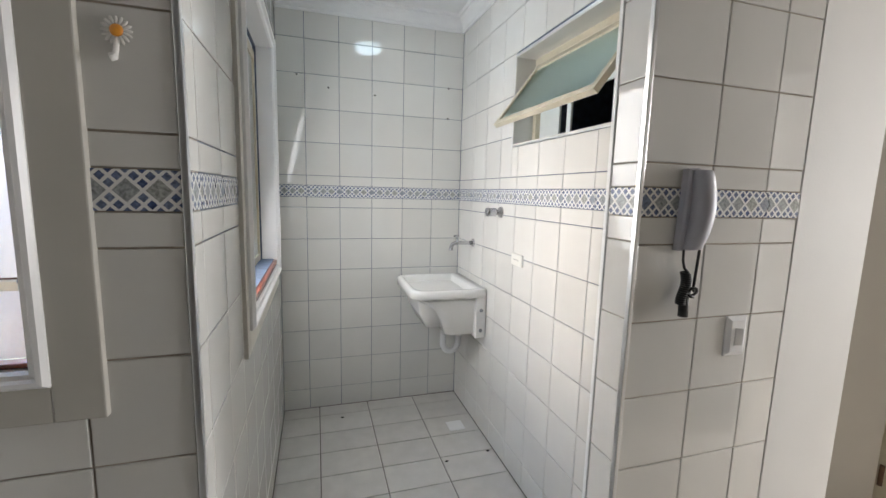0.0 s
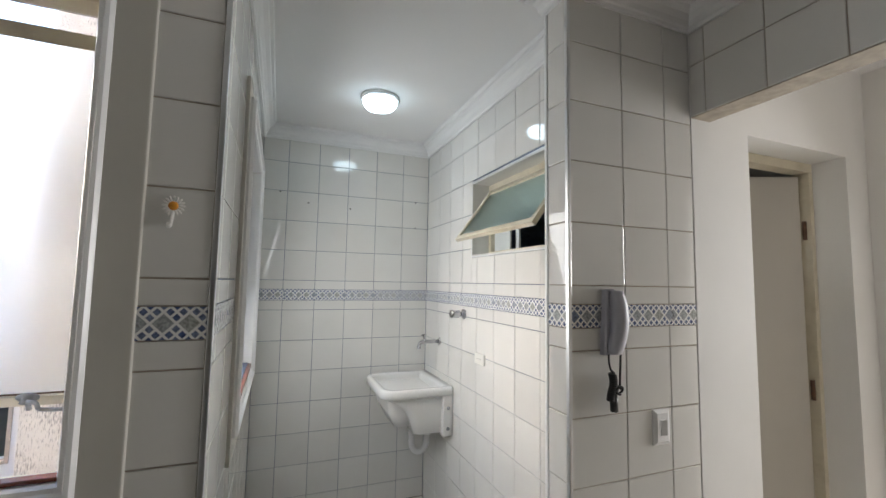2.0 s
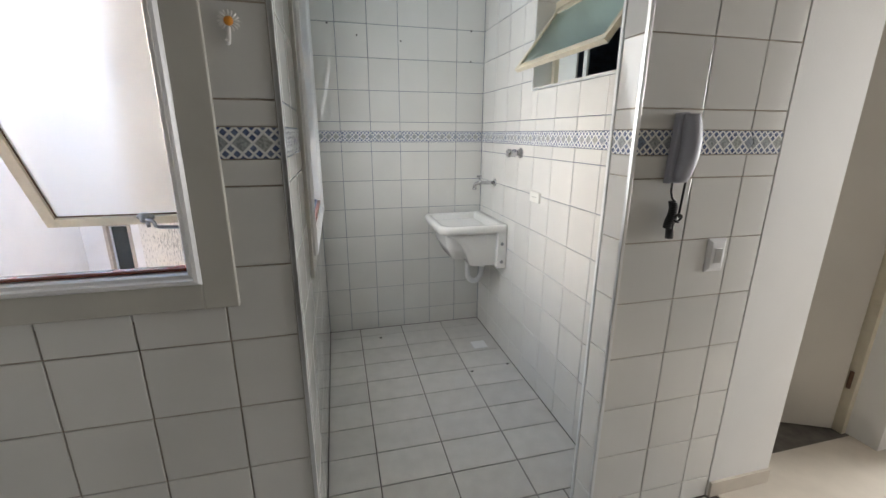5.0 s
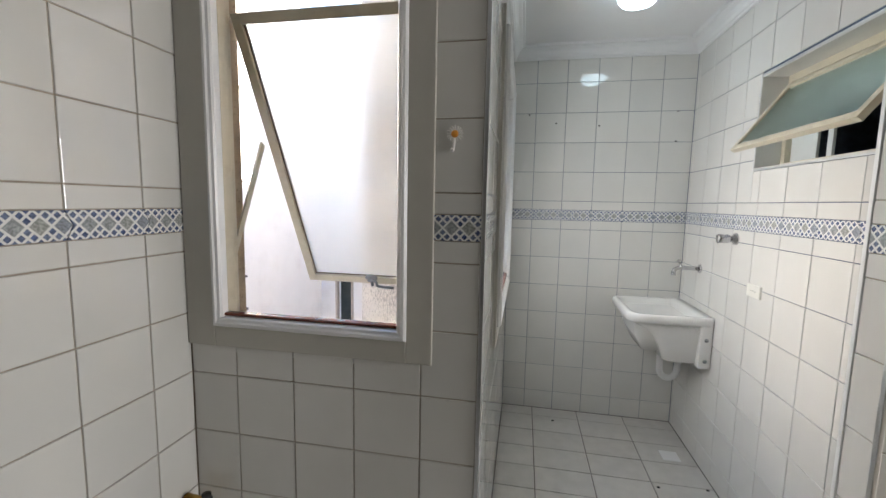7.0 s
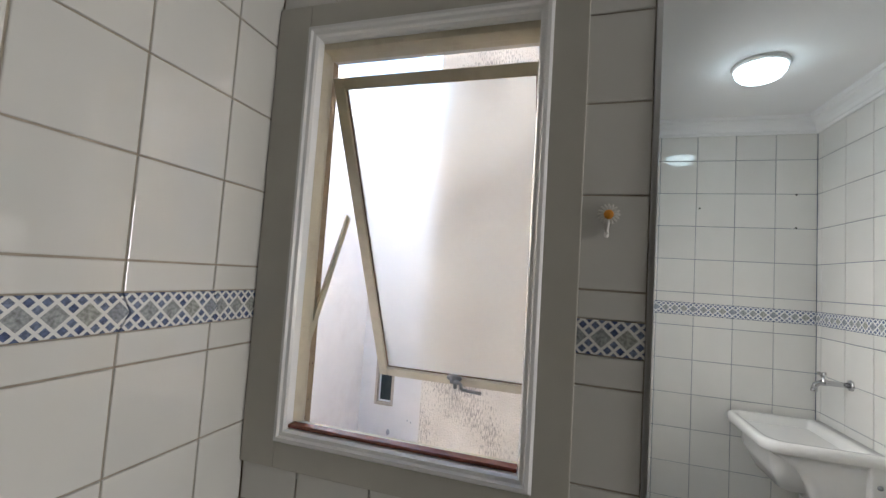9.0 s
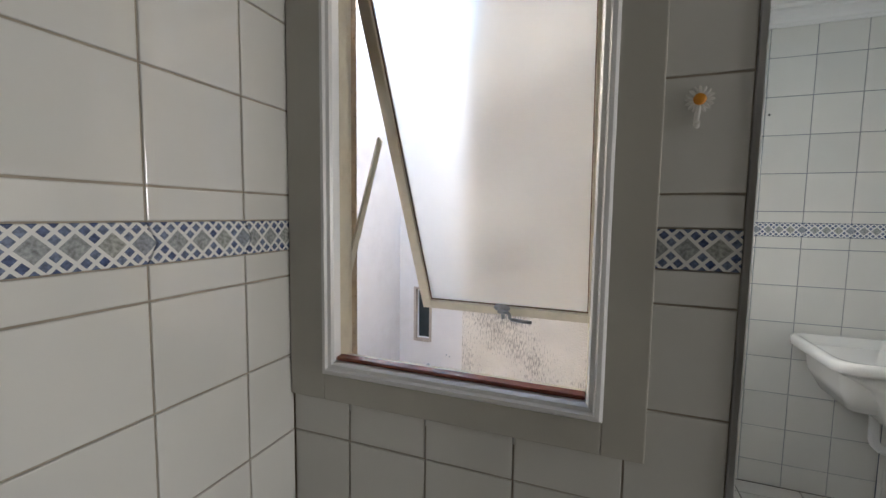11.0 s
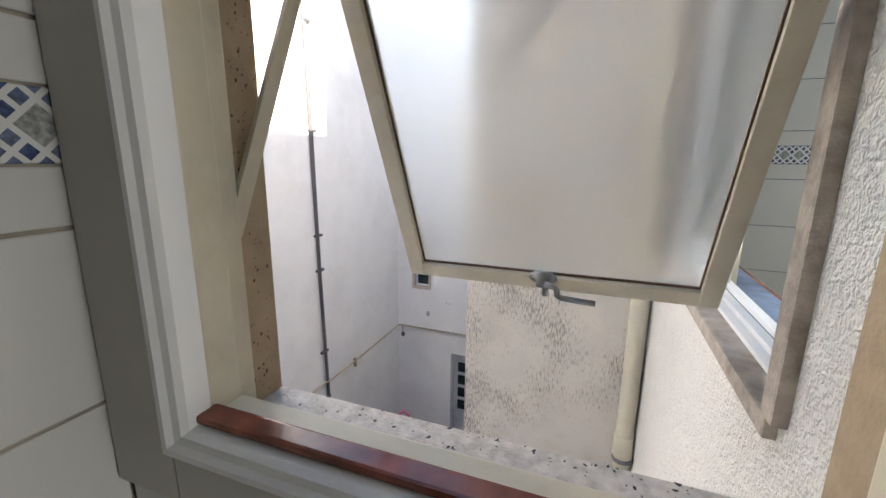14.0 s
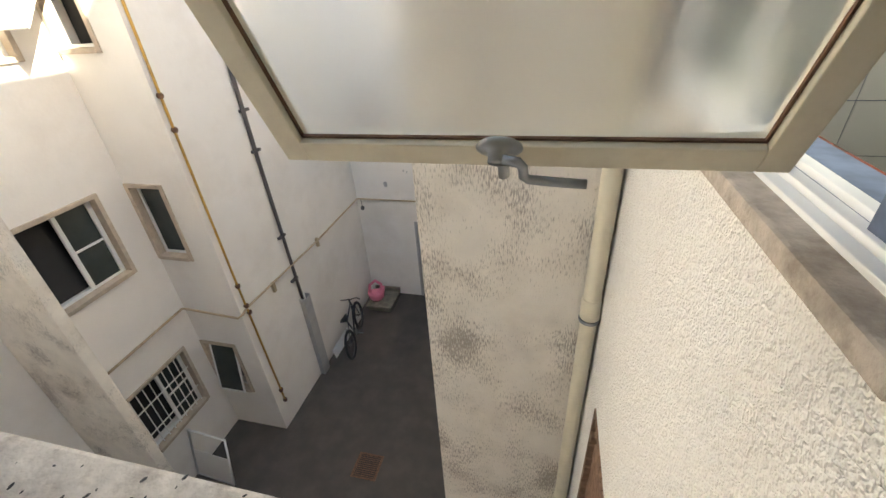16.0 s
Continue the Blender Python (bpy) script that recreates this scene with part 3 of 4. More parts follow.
for k, (a, b, xx) in enumerate(((2.48, 2.95, EXT + 0.07), (2.52, 2.98, EXT + 0.095))):
    s2 = part("sash", slab("x", xx, xx + 0.02, a, b, z0 - 0.005, z1 - 0.03, [(a + 0.035, b - 0.035, z0 + 0.035, z1 - 0.07)]), CREAM if k else WHITE_ALU, window_2, "sliding sash pushed aside")
    pn = part("pane", slab("x", xx + 0.008, xx + 0.012, a + 0.03, b - 0.03, z0 + 0.03, z1 - 0.065), FROST, s2)
    pn.visible_shadow = False
part("latch", lathe(B(), [(0.012, 0), (0.016, 0.006), (0.01, 0.014), (0.0, 0.016)], pose(LX - 0.065, 2.50, 1.62, 0, 90, 0) @ Matrix.Diagonal((2.2, 1, 1, 1)), 14), PLASTIC, window_2)
setting("wall_yard_laundry", slab("x", EXT, LX - 0.121, OUT, 3.2, YARDZ, TOPZ, [(1.86, 3.03, 1.012, 2.16), (2.46, 2.88, -1.6, -0.30)]), ROUGHCAST, "white roughcast outer wall of the laundry")
part("outer_sill", box(B(), EXT - 0.018, 1.845, 1.012, LX - 0.13, 3.06, 1.045, 0.006), CONCRETE, window_2, "bare concrete sill")
for q in ((1.820, 1.862), (3.025, 3.065)):
    part("outer_jamb", box(B(), EXT - 0.02, q[0], 1.0455, EXT + 0.045, q[1], 2.2, 0.006), CONCRETE, window_2, "flaking beige jamb with brown stains")
part("outer_lintel", box(B(), EXT - 0.02, 1.862, 2.15, EXT + 0.045, 3.025, 2.2, 0.006), CONCRETE, window_2)

# ---- small bathroom window ----
window_3 = tagged(new("window_3"), "small cream awning window tilted open, green frosted glass", "window", "", "structure")
y0, y1, z0, z1 = BW
fx = RX + 0.10
bm = B()
for q in ((y0, y0 + 0.03, z0, z1), (y1 - 0.03, y1, z0, z1), (y0 + 0.03, y1 - 0.03, z1 - 0.035, z1), (y0 + 0.03, y1 - 0.03, z0, z0 + 0.025)):
    box(bm, fx, q[0], q[2], fx + 0.035, q[1], q[3], 0.002)
part("outer_frame", bm, CREAM, window_3, "cream frame")
SA = Matrix.Translation((fx - 0.004, (y0 + y1) / 2, z1 - 0.05)) @ Matrix.Rotation(radians(-90), 4, "Z") @ Matrix.Rotation(radians(-36.5), 4, "X")
w3 = (y1 - y0) / 2 - 0.035
sash3 = part("sash", bars(B(), w3, 0.36, 0.028, 0.011), CREAM, window_3, "cream sash tilted into the laundry")
sash3.matrix_local = SA
part("pane", box(B(), -w3 + 0.024, -0.002, -0.336, w3 - 0.024, 0.002, -0.024), FROST_GREEN, sash3, "green frosted glass").visible_shadow = False
part("sliding_frame", slab("x", RX + 0.125, RX + 0.135, y0, y1, z0, z1, [(2.30, 2.36, z0 + 0.02, z1 - 0.1), (1.78, 2.27, z0 + 0.02, z1 - 0.22)]), WHITE_ALU, window_3, "white inner frame bars")
bm = B()
box(bm, RX - 0.003, y0, z1 - 0.004, RX + 0.10, y1, z1 + 0.003)
box(bm, RX - 0.003, y1 - 0.003, z0, RX + 0.10, y1 + 0.004, z1 - 0.004)
box(bm, RX - 0.003, y0, z0 - 0.004, RX + 0.10, y1, z0 + 0.003)
part("reveal_tile", bm, CERAMIC, window_3)
bm = B()
for q in ((y0 - 0.004, y1 + 0.004, z1 + 0.003, z1 + 0.010), (y0 - 0.004, y1 + 0.004, z0 - 0.010, z0 - 0.004)):
    box(bm, RX - 0.004, q[0], q[2], RX + 0.002, q[1], q[3])
box(bm, RX - 0.004, y1 + 0.004, z0 - 0.010, RX + 0.002, y1 + 0.010, z1 + 0.010)
part("edge_strip", bm, ALU, window_3, "thin metal edging")

# ---- laundry things ----
def laundry_tank():
    t = thing("laundry_tank", "white ceramic laundry tank hung on the tiled wall", "sink")
    x0, x1, y0, y1, zt = 0.225, RX - 0.004, 2.80, 3.325, 0.885

    def ring(d, z, round_r, xr=None, dx=0.0):
        xa, xb, ya, yb = x0 + d + dx, (xr if xr is not None else x1), y0 + d, y1 - d
        pts = []
        for cx, cy, a0 in ((xa + round_r, ya + round_r, 180), (xb - 0.012, ya + 0.012, 270), (xb - 0.012, yb - 0.012, 0), (xa + round_r, yb - round_r, 90)):
            r = round_r if a0 in (180, 90) else 0.012
            for k in range(7):
                a = radians(a0 + 15 * k)
                pts.append((cx + r * math.cos(a), cy + r * math.sin(a), z))
        return pts

    rings = [ring(0.008, zt - 0.052, 0.08), ring(0.0, zt - 0.045, 0.085), ring(0.0, zt - 0.012, 0.085), ring(0.006, zt - 0.003, 0.08), ring(0.014, zt, 0.078),
             ring(0.035, zt - 0.002, 0.07, x1 - 0.05), ring(0.045, zt - 0.012, 0.065, x1 - 0.06), ring(0.065, zt - 0.15, 0.05, x1 - 0.08), ring(0.11, zt - 0.24, 0.04, x1 - 0.10)]
    part("rim", loft(B(), rings, True, cap0=False), TANK, t)
    rings = [ring(0.022, zt - 0.045, 0.07, x1 - 0.03), ring(0.026, zt - 0.075, 0.07, x1 - 0.03, 0.035), ring(0.030, zt - 0.12, 0.06, x1 - 0.035, 0.105), ring(0.036, zt - 0.19, 0.05, x1 - 0.035, 0.150), ring(0.046, zt - 0.272, 0.035, x1 - 0.04, 0.165), ring(0.056, zt - 0.280, 0.03, x1 - 0.05, 0.175)]
    part("basin", loft(B(), rings, True), TANK, t)
    part("back_flange", box(B(), x1 - 0.062, y0 + 0.004, zt - 0.29, x1, y1 - 0.004, zt - 0.03, 0.008), TANK, t)
    for z in (zt - 0.125, zt - 0.245):
        part("bolt", lathe(B(), [(0.011, 0), (0.011, 0.003), (0.007, 0.004), (0.006, 0.012), (0.0, 0.013)], pose(x1 - 0.030, y0 + 0.005, z, 90, 0, 0), 10), STEEL, t)
    return t


laundry_tank()


def drain_hose():
    t = thing("drain_hose", "white corrugated drain hose under the tank", "pipe")
    pts = []
    for k in range(72):
        s = k / 71
        a = math.pi * min(max((s - 0.3) / 0.5, 0), 1)
        x = 0.475 + 0.048 * (1 - math.cos(a))
        z = 0.60 - 0.10 * min(s / 0.3, 1) - 0.055 * math.sin(a) + 0.06 * max((s - 0.8) / 0.2, 0)
        pts.append((x, 3.03 - 0.02 * s, z))
    bm = B()
    for i, (p, q) in enumerate(zip(pts, pts[1:])):
        tube(bm, [p, q], 0.019 if i % 2 else 0.0155, 12)
    part("hose", bm, PVC, t)
    part("elbow", tube(B(), [(0.571, 3.01, 0.55), (0.574, 3.01, 0.575), (0.590, 3.01, 0.588), (RX - 0.002, 3.01, 0.588)], 0.022, 14), PVC, t)
    part("wall_flange", lathe(B(), [(0.036, 0), (0.036, 0.004), (0.024, 0.008)], pose(RX, 3.01, 0.588, 0, -90, 0)), PVC, t)


drain_hose()


def tap():
    t = thing("tap", "chrome garden tap on the wall above the tank", "tap")
    y, z = 3.055, 1.125
    part("rosette", lathe(B(), [(0.026, 0), (0.024, 0.006), (0.013, 0.010)], pose(RX, y, z, 0, -90, 0)), CHROME, t)
    bm = B()
    tube(bm, [(RX - 0.004, y, z), (0.60, y, z), (0.575, y, z + 0.001), (0.545, y, z - 0.002), (0.528, y, z - 0.012), (0.522, y, z - 0.034)], 0.0125, 12)
    lathe(bm, [(0.013, 0), (0.014, 0.006), (0.013, 0.016)], pose(0.522, y, z - 0.046, 0, 0, 0), 14)
    lathe(bm, [(0.012, -0.012), (0.015, 0.0), (0.012, 0.014), (0.007, 0.018), (0.006, 0.036)], pose(0.565, y, z, 0, -18, 0), 14)
    part("spout", bm, CHROME, t)
    bm = B()
    tube(bm, [(0.536, y - 0.012, z + 0.042), (0.572, y + 0.012, z + 0.044)], 0.006, 8)
    tube(bm, [(0.552, y + 0.024, z + 0.042), (0.556, y - 0.024, z + 0.044)], 0.006, 8)
    part("cross_handle", bm, CHROME, t)


tap()
vlv = thing("stop_valve", "chrome stop valve with a round knob on the tiles", "valve")
vm = pose(RX, 2.665, 1.335, 0, -90, 0)
part("rosette", lathe(B(), [(0.030, 0), (0.027, 0.008), (0.016, 0.014), (0.014, 0.028)], vm), CHROME, vlv)
part("knob", lathe(B(), [(0.015, 0.026), (0.022, 0.034), (0.021, 0.062), (0.024, 0.082), (0.020, 0.086), (0.0, 0.087)], vm, 8), CHROME, vlv)

soc = thing("power_socket", "ivory wall socket plate on the tiles", "socket")
part("plate", box(B(), RX - 0.009, 2.395, 1.085, RX + 0.001, 2.505, 1.142, 0.003), PLASTIC, soc)
for k in range(3):
    part("pin_hole", lathe(B(), [(0.0028, 0), (0.0028, 0.0008)], pose(RX - 0.0088, 2.432 + 0.019 * k, 1.113 + (0.0015 if k == 1 else 0), 0, -90, 0), 8), BLACK, soc)

lamp = thing("ceiling_lamp", "round white ceiling lamp, switched on", "lamp")
lm = pose(0.13, 2.66, CEIL, 180, 0, 0)
part("base", lathe(B(), [(0.105, 0), (0.108, 0.012), (0.100, 0.020)], lm, 40), PVC, lamp)
part("diffuser", lathe(B(), [(0.098, 0.018), (0.094, 0.040), (0.078, 0.060), (0.045, 0.073), (0.0, 0.077)], lm, 40), emitter("lamp_glow", (0.62, 0.86, 1.0), 1.0), lamp, "glowing opal dome")

dr = thing("floor_drain", "white square floor drain by the wall", "drain")
part("plate", box(B(), 0.485, 2.86, -0.002, 0.585, 2.96, 0.0035, 0.002), PVC, dr)

for x, y in ((-0.13, 3.17), (0.38, 2.59), (0.63, 2.62)):
    d = new("debris")
    tagged(d, "small dark crumb lying on the floor", "debris", "crumbs on the floor")
    bm = B()
    bmesh.ops.create_icosphere(bm, subdivisions=1, radius=0.008, matrix=Matrix.Translation((x, y, 0.005)) @ Matrix.Diagonal((1.3, 0.8, 0.6, 1)))
    part("crumb", bm, BLACK, d)
for x, z in ((-0.37, 2.10), (-0.19, 2.04), (0.09, 2.02), (0.57, 2.105), (0.57, 1.915)):
    h = tagged(new("wall_plug"), "small dark drilled hole in the tiles", "hole", "screw holes in the end wall")
    part("plug", lathe(B(), [(0.0055, 0), (0.0055, 0.0025), (0.003, 0.003)], pose(x, YB - 0.0005, z, 90, 0, 0), 10), BLACK, h)


# ---- kitchen things ----
def intercom():
    t = thing("intercom", "grey wall intercom handset with a coiled black cord", "intercom")
    y = YW
    part("base", loft(B(), [[(0.596 + i, y - d, 1.300 + i), (0.648 - i, y - d, 1.300 + i), (0.655 - i, y - d, 1.495 - i), (0.636, y - d, 1.506 - i), (0.606 + i, y - d, 1.503 - i)] for i, d in ((0, 0.0), (0, 0.018), (0.004, 0.023))]), PHONE, t)
    rings = []
    for k in range(15):
        s = k / 14
        z = 1.305 + 0.195 * s
        bulge = 0.043 + 0.012 * math.sin(math.pi * s)
        w = 0.027 * (1 - 0.25 * abs(2 * s - 1) ** 6)
        cx = 0.632 + 0.010 * (s - 0.5) + 0.012 * math.sin(math.pi * s)
        low = y - 0.0225
        rings.append([(cx + w * c * (1 if q < 4 else 0.82), low - (bulge - 0.02) * e, z) for q, (c, e) in enumerate(((-1, 0), (1, 0), (1, 0.55), (0.8, 0.85), (0.35, 1), (-0.35, 1), (-0.8, 0.85), (-1, 0.55)))])
    part("handset", loft(B(), rings, True), PHONE, t)
    pts = []
    for k in range(260):
        s = k / 259
        a = 2 * math.pi * 15 * s
        z = 1.245 - 0.082 * s
        pts.append((0.622 + 0.006 * math.sin(5 * s) + 0.010 * math.cos(a), y - 0.022 + 0.010 * math.sin(a), z))
    bm = tube(B(), [(0.612, y - 0.02, 1.303), (0.611, y - 0.022, 1.275), (0.618, y - 0.022, 1.255)] + pts, 0.0034, 6)
    tube(bm, [(0.640, y - 0.04, 1.305), (0.642, y - 0.035, 1.25), (0.645, y - 0.03, 1.21)] + [(0.640 + 0.013 * math.cos(0.6 * k), y - 0.025 + 0.012 * math.sin(0.37 * k), 1.195 + 0.012 * math.sin(0.6 * k)) for k in range(30)], 0.0038, 6)
    tube(bm, [(0.626, y - 0.022, 1.185), (0.629, y - 0.022, 1.130)], 0.0125, 10)
    part("cord", bm, BLACK, t, "tangled black coiled cord")


intercom()
sw = thing("light_switch", "white light switch plate on the tiles", "switch")
part("plate", loft(B(), [[(0.808 + i, YW - d, 0.998 + i), (0.880 - i, YW - d, 0.998 + i), (0.880 - i, YW - d, 1.112 - i), (0.808 + i, YW - d, 1.112 - i)] for i, d in ((0, -0.002), (0, 0.004), (0.012, 0.011))]), PVC, sw)
part("rocker", loft(B(), [[(0.833, YW - 0.011, 1.030), (0.855, YW - 0.011, 1.030), (0.855, YW - 0.011, 1.080), (0.833, YW - 0.011, 1.080)], [(0.834, YW - 0.013, 1.031), (0.854, YW - 0.019, 1.031), (0.854, YW - 0.019, 1.079), (0.834, YW - 0.013, 1.079)]]), PVC, sw)

fh = thing("flower_hook", "white plastic daisy hook stuck on the tile", "hook")
fx0, fz0 = -0.571, 1.672
for k in range(16):
    a = 2 * math.pi * k / 16
    bm = B()
    bmesh.ops.create_icosphere(bm, subdivisions=2, radius=1, matrix=pose(fx0 + 0.0145 * math.cos(a), YW - 0.004, fz0 + 0.0145 * math.sin(a), 0, -math.degrees(a), 0) @ Matrix.Diagonal((0.0085, 0.0025, 0.0030, 1)))
    part("petal", bm, PETAL, fh)
part("disc", lathe(B(), [(0.010, 0), (0.0105, 0.004), (0.007, 0.008), (0.0, 0.009)], pose(fx0, YW - 0.001, fz0, 90, 0, 0), 18), ORANGE, fh, "orange centre")
part("hook", tube(B(), [(fx0 - 0.001, YW - 0.003, fz0 - 0.012), (fx0 - 0.003, YW - 0.004, fz0 - 0.030), (fx0 - 0.004, YW - 0.007, fz0 - 0.043), (fx0 - 0.004, YW - 0.014, fz0 - 0.046), (fx0 - 0.004, YW - 0.019, fz0 - 0.040)], 0.0042, 10), PETAL, fh)

gv = thing("gas_valve", "brass gas valve with a dark cap by the wall", "valve")
part("body", tube(B(), [(XL, 1.425, 0.515), (-1.36, 1.42, 0.515), (-1.335, 1.415, 0.515)], 0.016, 12), BRASS, gv)
part("cap", lathe(B(), [(0.017, 0), (0.018, 0.02), (0.014, 0.024), (0.014, 0.036), (0.0, 0.038)], pose(-1.335, 1.41, 0.52, 0, 0, 0), 14), BLACK, gv)
part("base_block", box(B(), -1.40, 1.405, 0.490, -1.345, 1.435, 0.516, 0.004), BRASS, gv)

# ---- hall ----
door = tagged(new("door_1"), "plain beige painted door standing ajar", "door", "", "structure")
bm = B()
for q in ((1.347, 1.375, 2.075), (2.0, 2.028, 2.075)):
    box(bm, q[0], PY + 0.02, 0, q[1], PY + 0.085, q[2], 0.002)
box(bm, 1.347, PY + 0.02, 2.0755, 2.028, PY + 0.085, 2.118, 0.002)
part("door_frame", bm, CREAM, door, "worn cream door frame")
leaf = part("leaf", box(B(), -0.60, -0.035, 0.012, 0.0, 0.0, 2.06, 0.002), DOORWOOD, door)
leaf.matrix_local = pose(1.996, PY + 0.085, 0, 0, 0, -26)
for z in (0.25, 1.0, 1.75):
    part("hinge", tube(B(), [(1.994, PY + 0.045, z), (1.994, PY + 0.045, z + 0.09)], 0.009, 8), RUST, door, "rusty hinge")
setting("baseboard", slab("y", YW - 0.012, YW - 0.0015, 1.04, 1.345, 0, 0.07), HALLFLOOR, "low tiled skirting in the hall", "baseboard")
bm = B()
for q in ((0.47, 0.55, 2.18), (1.33, 1.41, 2.18)):
    box(bm, 2.185, q[0], 0, 2.2, q[1], q[2], 0.003)
box(bm, 2.185, 0.55, 2.10, 2.2, 1.33, 2.18, 0.003)
setting("door_2", bm, WHITE_PAINT, "white architrave of the open doorway", "door")
setting("hall_floor", box(B(), OX + 0.05, -1.8, -0.004, 3.9, PY, 0.002), HALLFLOOR, "pale beige hall floor tiles", "floor")

# ---- light well ----
AX, BY, CX, DY, EY, EX = -5.3, 5.5, -6.35, 9.81, 3.2, -1.535
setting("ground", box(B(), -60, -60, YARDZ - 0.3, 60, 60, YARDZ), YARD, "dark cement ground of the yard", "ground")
WC = [(4.08, 5.06, 1.06, 2.14), (4.08, 5.06, -1.60, -0.54), (4.15, 5.15, -4.29, -3.20)]
WB = [(-6.29, -5.79, 1.08, 2.14), (-6.29, -5.79, -1.62, -0.57), (-6.29, -5.72, -4.36, -3.34)]
yard_a = setting("wall_yard_west", slab("x", AX - 0.25, AX, BY, DY, YARDZ, TOPZ), PLASTER, "tall white rendered wall of the light well")
yard_b = setting("wall_yard_return", slab("y", BY, BY + 0.25, CX - 0.25, AX - 0.25, YARDZ, TOPZ, WB), PLASTER, "white rendered return wall with small windows")
yard_c = setting("wall_yard_windows", slab("x", CX - 0.25, CX, OUT, BY, YARDZ, TOPZ, WC), PLASTER, "white rendered wall with three storeys of windows")
yard_d = setting("wall_yard_north", slab("y", DY, DY + 0.25, AX - 0.25, 3, YARDZ, TOPZ, [(-3.88, -3.0, YARDZ - 1, -3.2), (-4.86, -4.50, -1.58, -0.35)]), PLASTER, "white rendered far wall of the light well")
setting("wall_yard_block", box(B(), EX, EY, YARDZ, LX - 0.122, DY, 4.75), PLASTER2, "stained beige rendered projecting wall")
# unseen mass added to cast the slanted shadow edge on the west wall
setting("wall_sun_blocker", box(B(), -1.5, 6.25, 4.75, 4, DY, TOPZ + 3), PLASTER, "unseen taller block added to shade the west wall")
setting("wall_yard_fin", box(B(), CX, 3.535, YARDZ, AX, 3.655, TOPZ, 0.02), PLASTER2, "narrow stained fin wall")
setting("wall_building_shell", slab("y", -2.1, -1.95, -7.5, 4.2, YARDZ, TOPZ), PLASTER, "outer wall of the building")
setting("wall_building_side", slab("x", 4.05, 4.2, -1.95, 10, YARDZ, TOPZ), PLASTER, "outer side wall of the building")
# out of view; height assumed so its edge shades the west wall below
setting("roof", slab("x", EXT + 0.005, 4.2, -2.1, 6.25, TOPZ - 0.2, TOPZ), PLASTER2, "unseen flat roof slab added to shade the lower west wall", "roof")


def frame_window(name, axis, c, u0, u1, z0, z1, label, bars_n=0, split=True, inside=1, ajar=0.0):
    """A window set in a wall hole: stone surround, white frame, glass, near-black sheet painted as the room's shade;
    inside is the way out of the wall.
    """
    w = tagged(new(name), label, "window", "", "structure")

    def bx(bm, d0, d1, a, b, p, q, bev=0.0):
        lo, hi = sorted((c + inside * d0, c + inside * d1))
        return box(bm, lo, a, p, hi, b, q, bev) if axis == "x" else box(bm, a, lo, p, b, hi, q, bev)

    t = 0.055
    bm = B()
    bx(bm, -0.10, 0.022, u0 - t, u0 + 0.002, z0 - t, z1 + t, 0.006)
    bx(bm, -0.10, 0.022, u1 - 0.002, u1 + t, z0 - t, z1 + t, 0.006)
    bx(bm, -0.10, 0.022, u0 + 0.002, u1 - 0.002, z1 - 0.002, z1 + t, 0.006)
    bx(bm, -0.10, 0.035, u0 + 0.002, u1 - 0.002, z0 - t, z0 + 0.002, 0.006)
    part("surround", bm, STONE, w, "weathered stone surround")
    bm = B()
    f = 0.035
    bx(bm, -0.13, -0.09, u0, u0 + f, z0, z1)
    bx(bm, -0.13, -0.09, u1 - f, u1, z0, z1)
    bx(bm, -0.13, -0.09, u0 + f, u1 - f, z0, z0 + f)
    bx(bm, -0.13, -0.09, u0 + f, u1 - f, z1 - f, z1)
    part("frame", bm, WHITE_ALU, w)
    if split:
        m = (u0 + u1) / 2 + 0.03
        bm = B()
        bx(bm, -0.11, -0.075, m - 0.025, m + 0.025, z0 + f, z1 - f)
        bx(bm, -0.11, -0.075, u1 - f - 0.03, u1 - f, z0 + f, z1 - f)
        bx(bm, -0.11, -0.075, m + 0.025, u1 - f - 0.03, (z0 + z1) / 2 - 0.012, (z0 + z1) / 2 + 0.012)
        part("sash", bm, WHITE_ALU, w)
        part("pane", bx(B(), -0.104, -0.100, m, u1 - f, z0 + f, z1 - f), DARK_GLASS, w)
        # no room behind: the sheet's black colour gives its shade
        part("backing_sheet", bx(B(), -0.248, -0.24, u0, u1, z0, z1), SHADE_BLACK, w, "near-black sheet painted as the shade behind the open half")
    elif not ajar:
        part("pane", bx(B(), -0.115, -0.11, u0 + f, u1 - f, z0 + f, z1 - f), DARK_GLASS, w)
    if ajar:
        # black sheet again painted as an unlit room
        part("backing_sheet", bx(B(), -0.248, -0.24, u0, u1, z0, z1), SHADE_BLACK, w)
        sh = part("sash", bars(B(), (u1 - u0) / 2 - 0.03, z1 - z0 - 0.06, 0.03, 0.012), WHITE_ALU, w, "white sash tilted open")
        sh.matrix_local = Matrix.Translation(((u0 + u1) / 2, c + inside * -0.06, z1 - 0.05)) @ Matrix.Rotation(radians(ajar * inside), 4, "X") if axis == "y" else Matrix()
        part("pane", box(B(), -(u1 - u0) / 2 + 0.058, -0.002, -(z1 - z0) + 0.09, (u1 - u0) / 2 - 0.058, 0.002, -0.03), mat("tinted_pane", (0.42, 0.47, 0.44), 0.2) if ajar > 20 else DARK_GLASS, sh)
    for k in range(bars_n):
        u = u0 + 0.04 + (u1 - u0 - 0.08) * k / (bars_n - 1)
        part("bar", bx(B(), -0.06, -0.045, u - 0.006, u + 0.006, z0, z1), WHITE_ALU, w)
    if bars_n:
        for z in (z0 + 0.3, z1 - 0.35):
            part("cross_bar", bx(B(), -0.045, -0.035, u0, u1, z - 0.01, z + 0.01), WHITE_ALU, w)


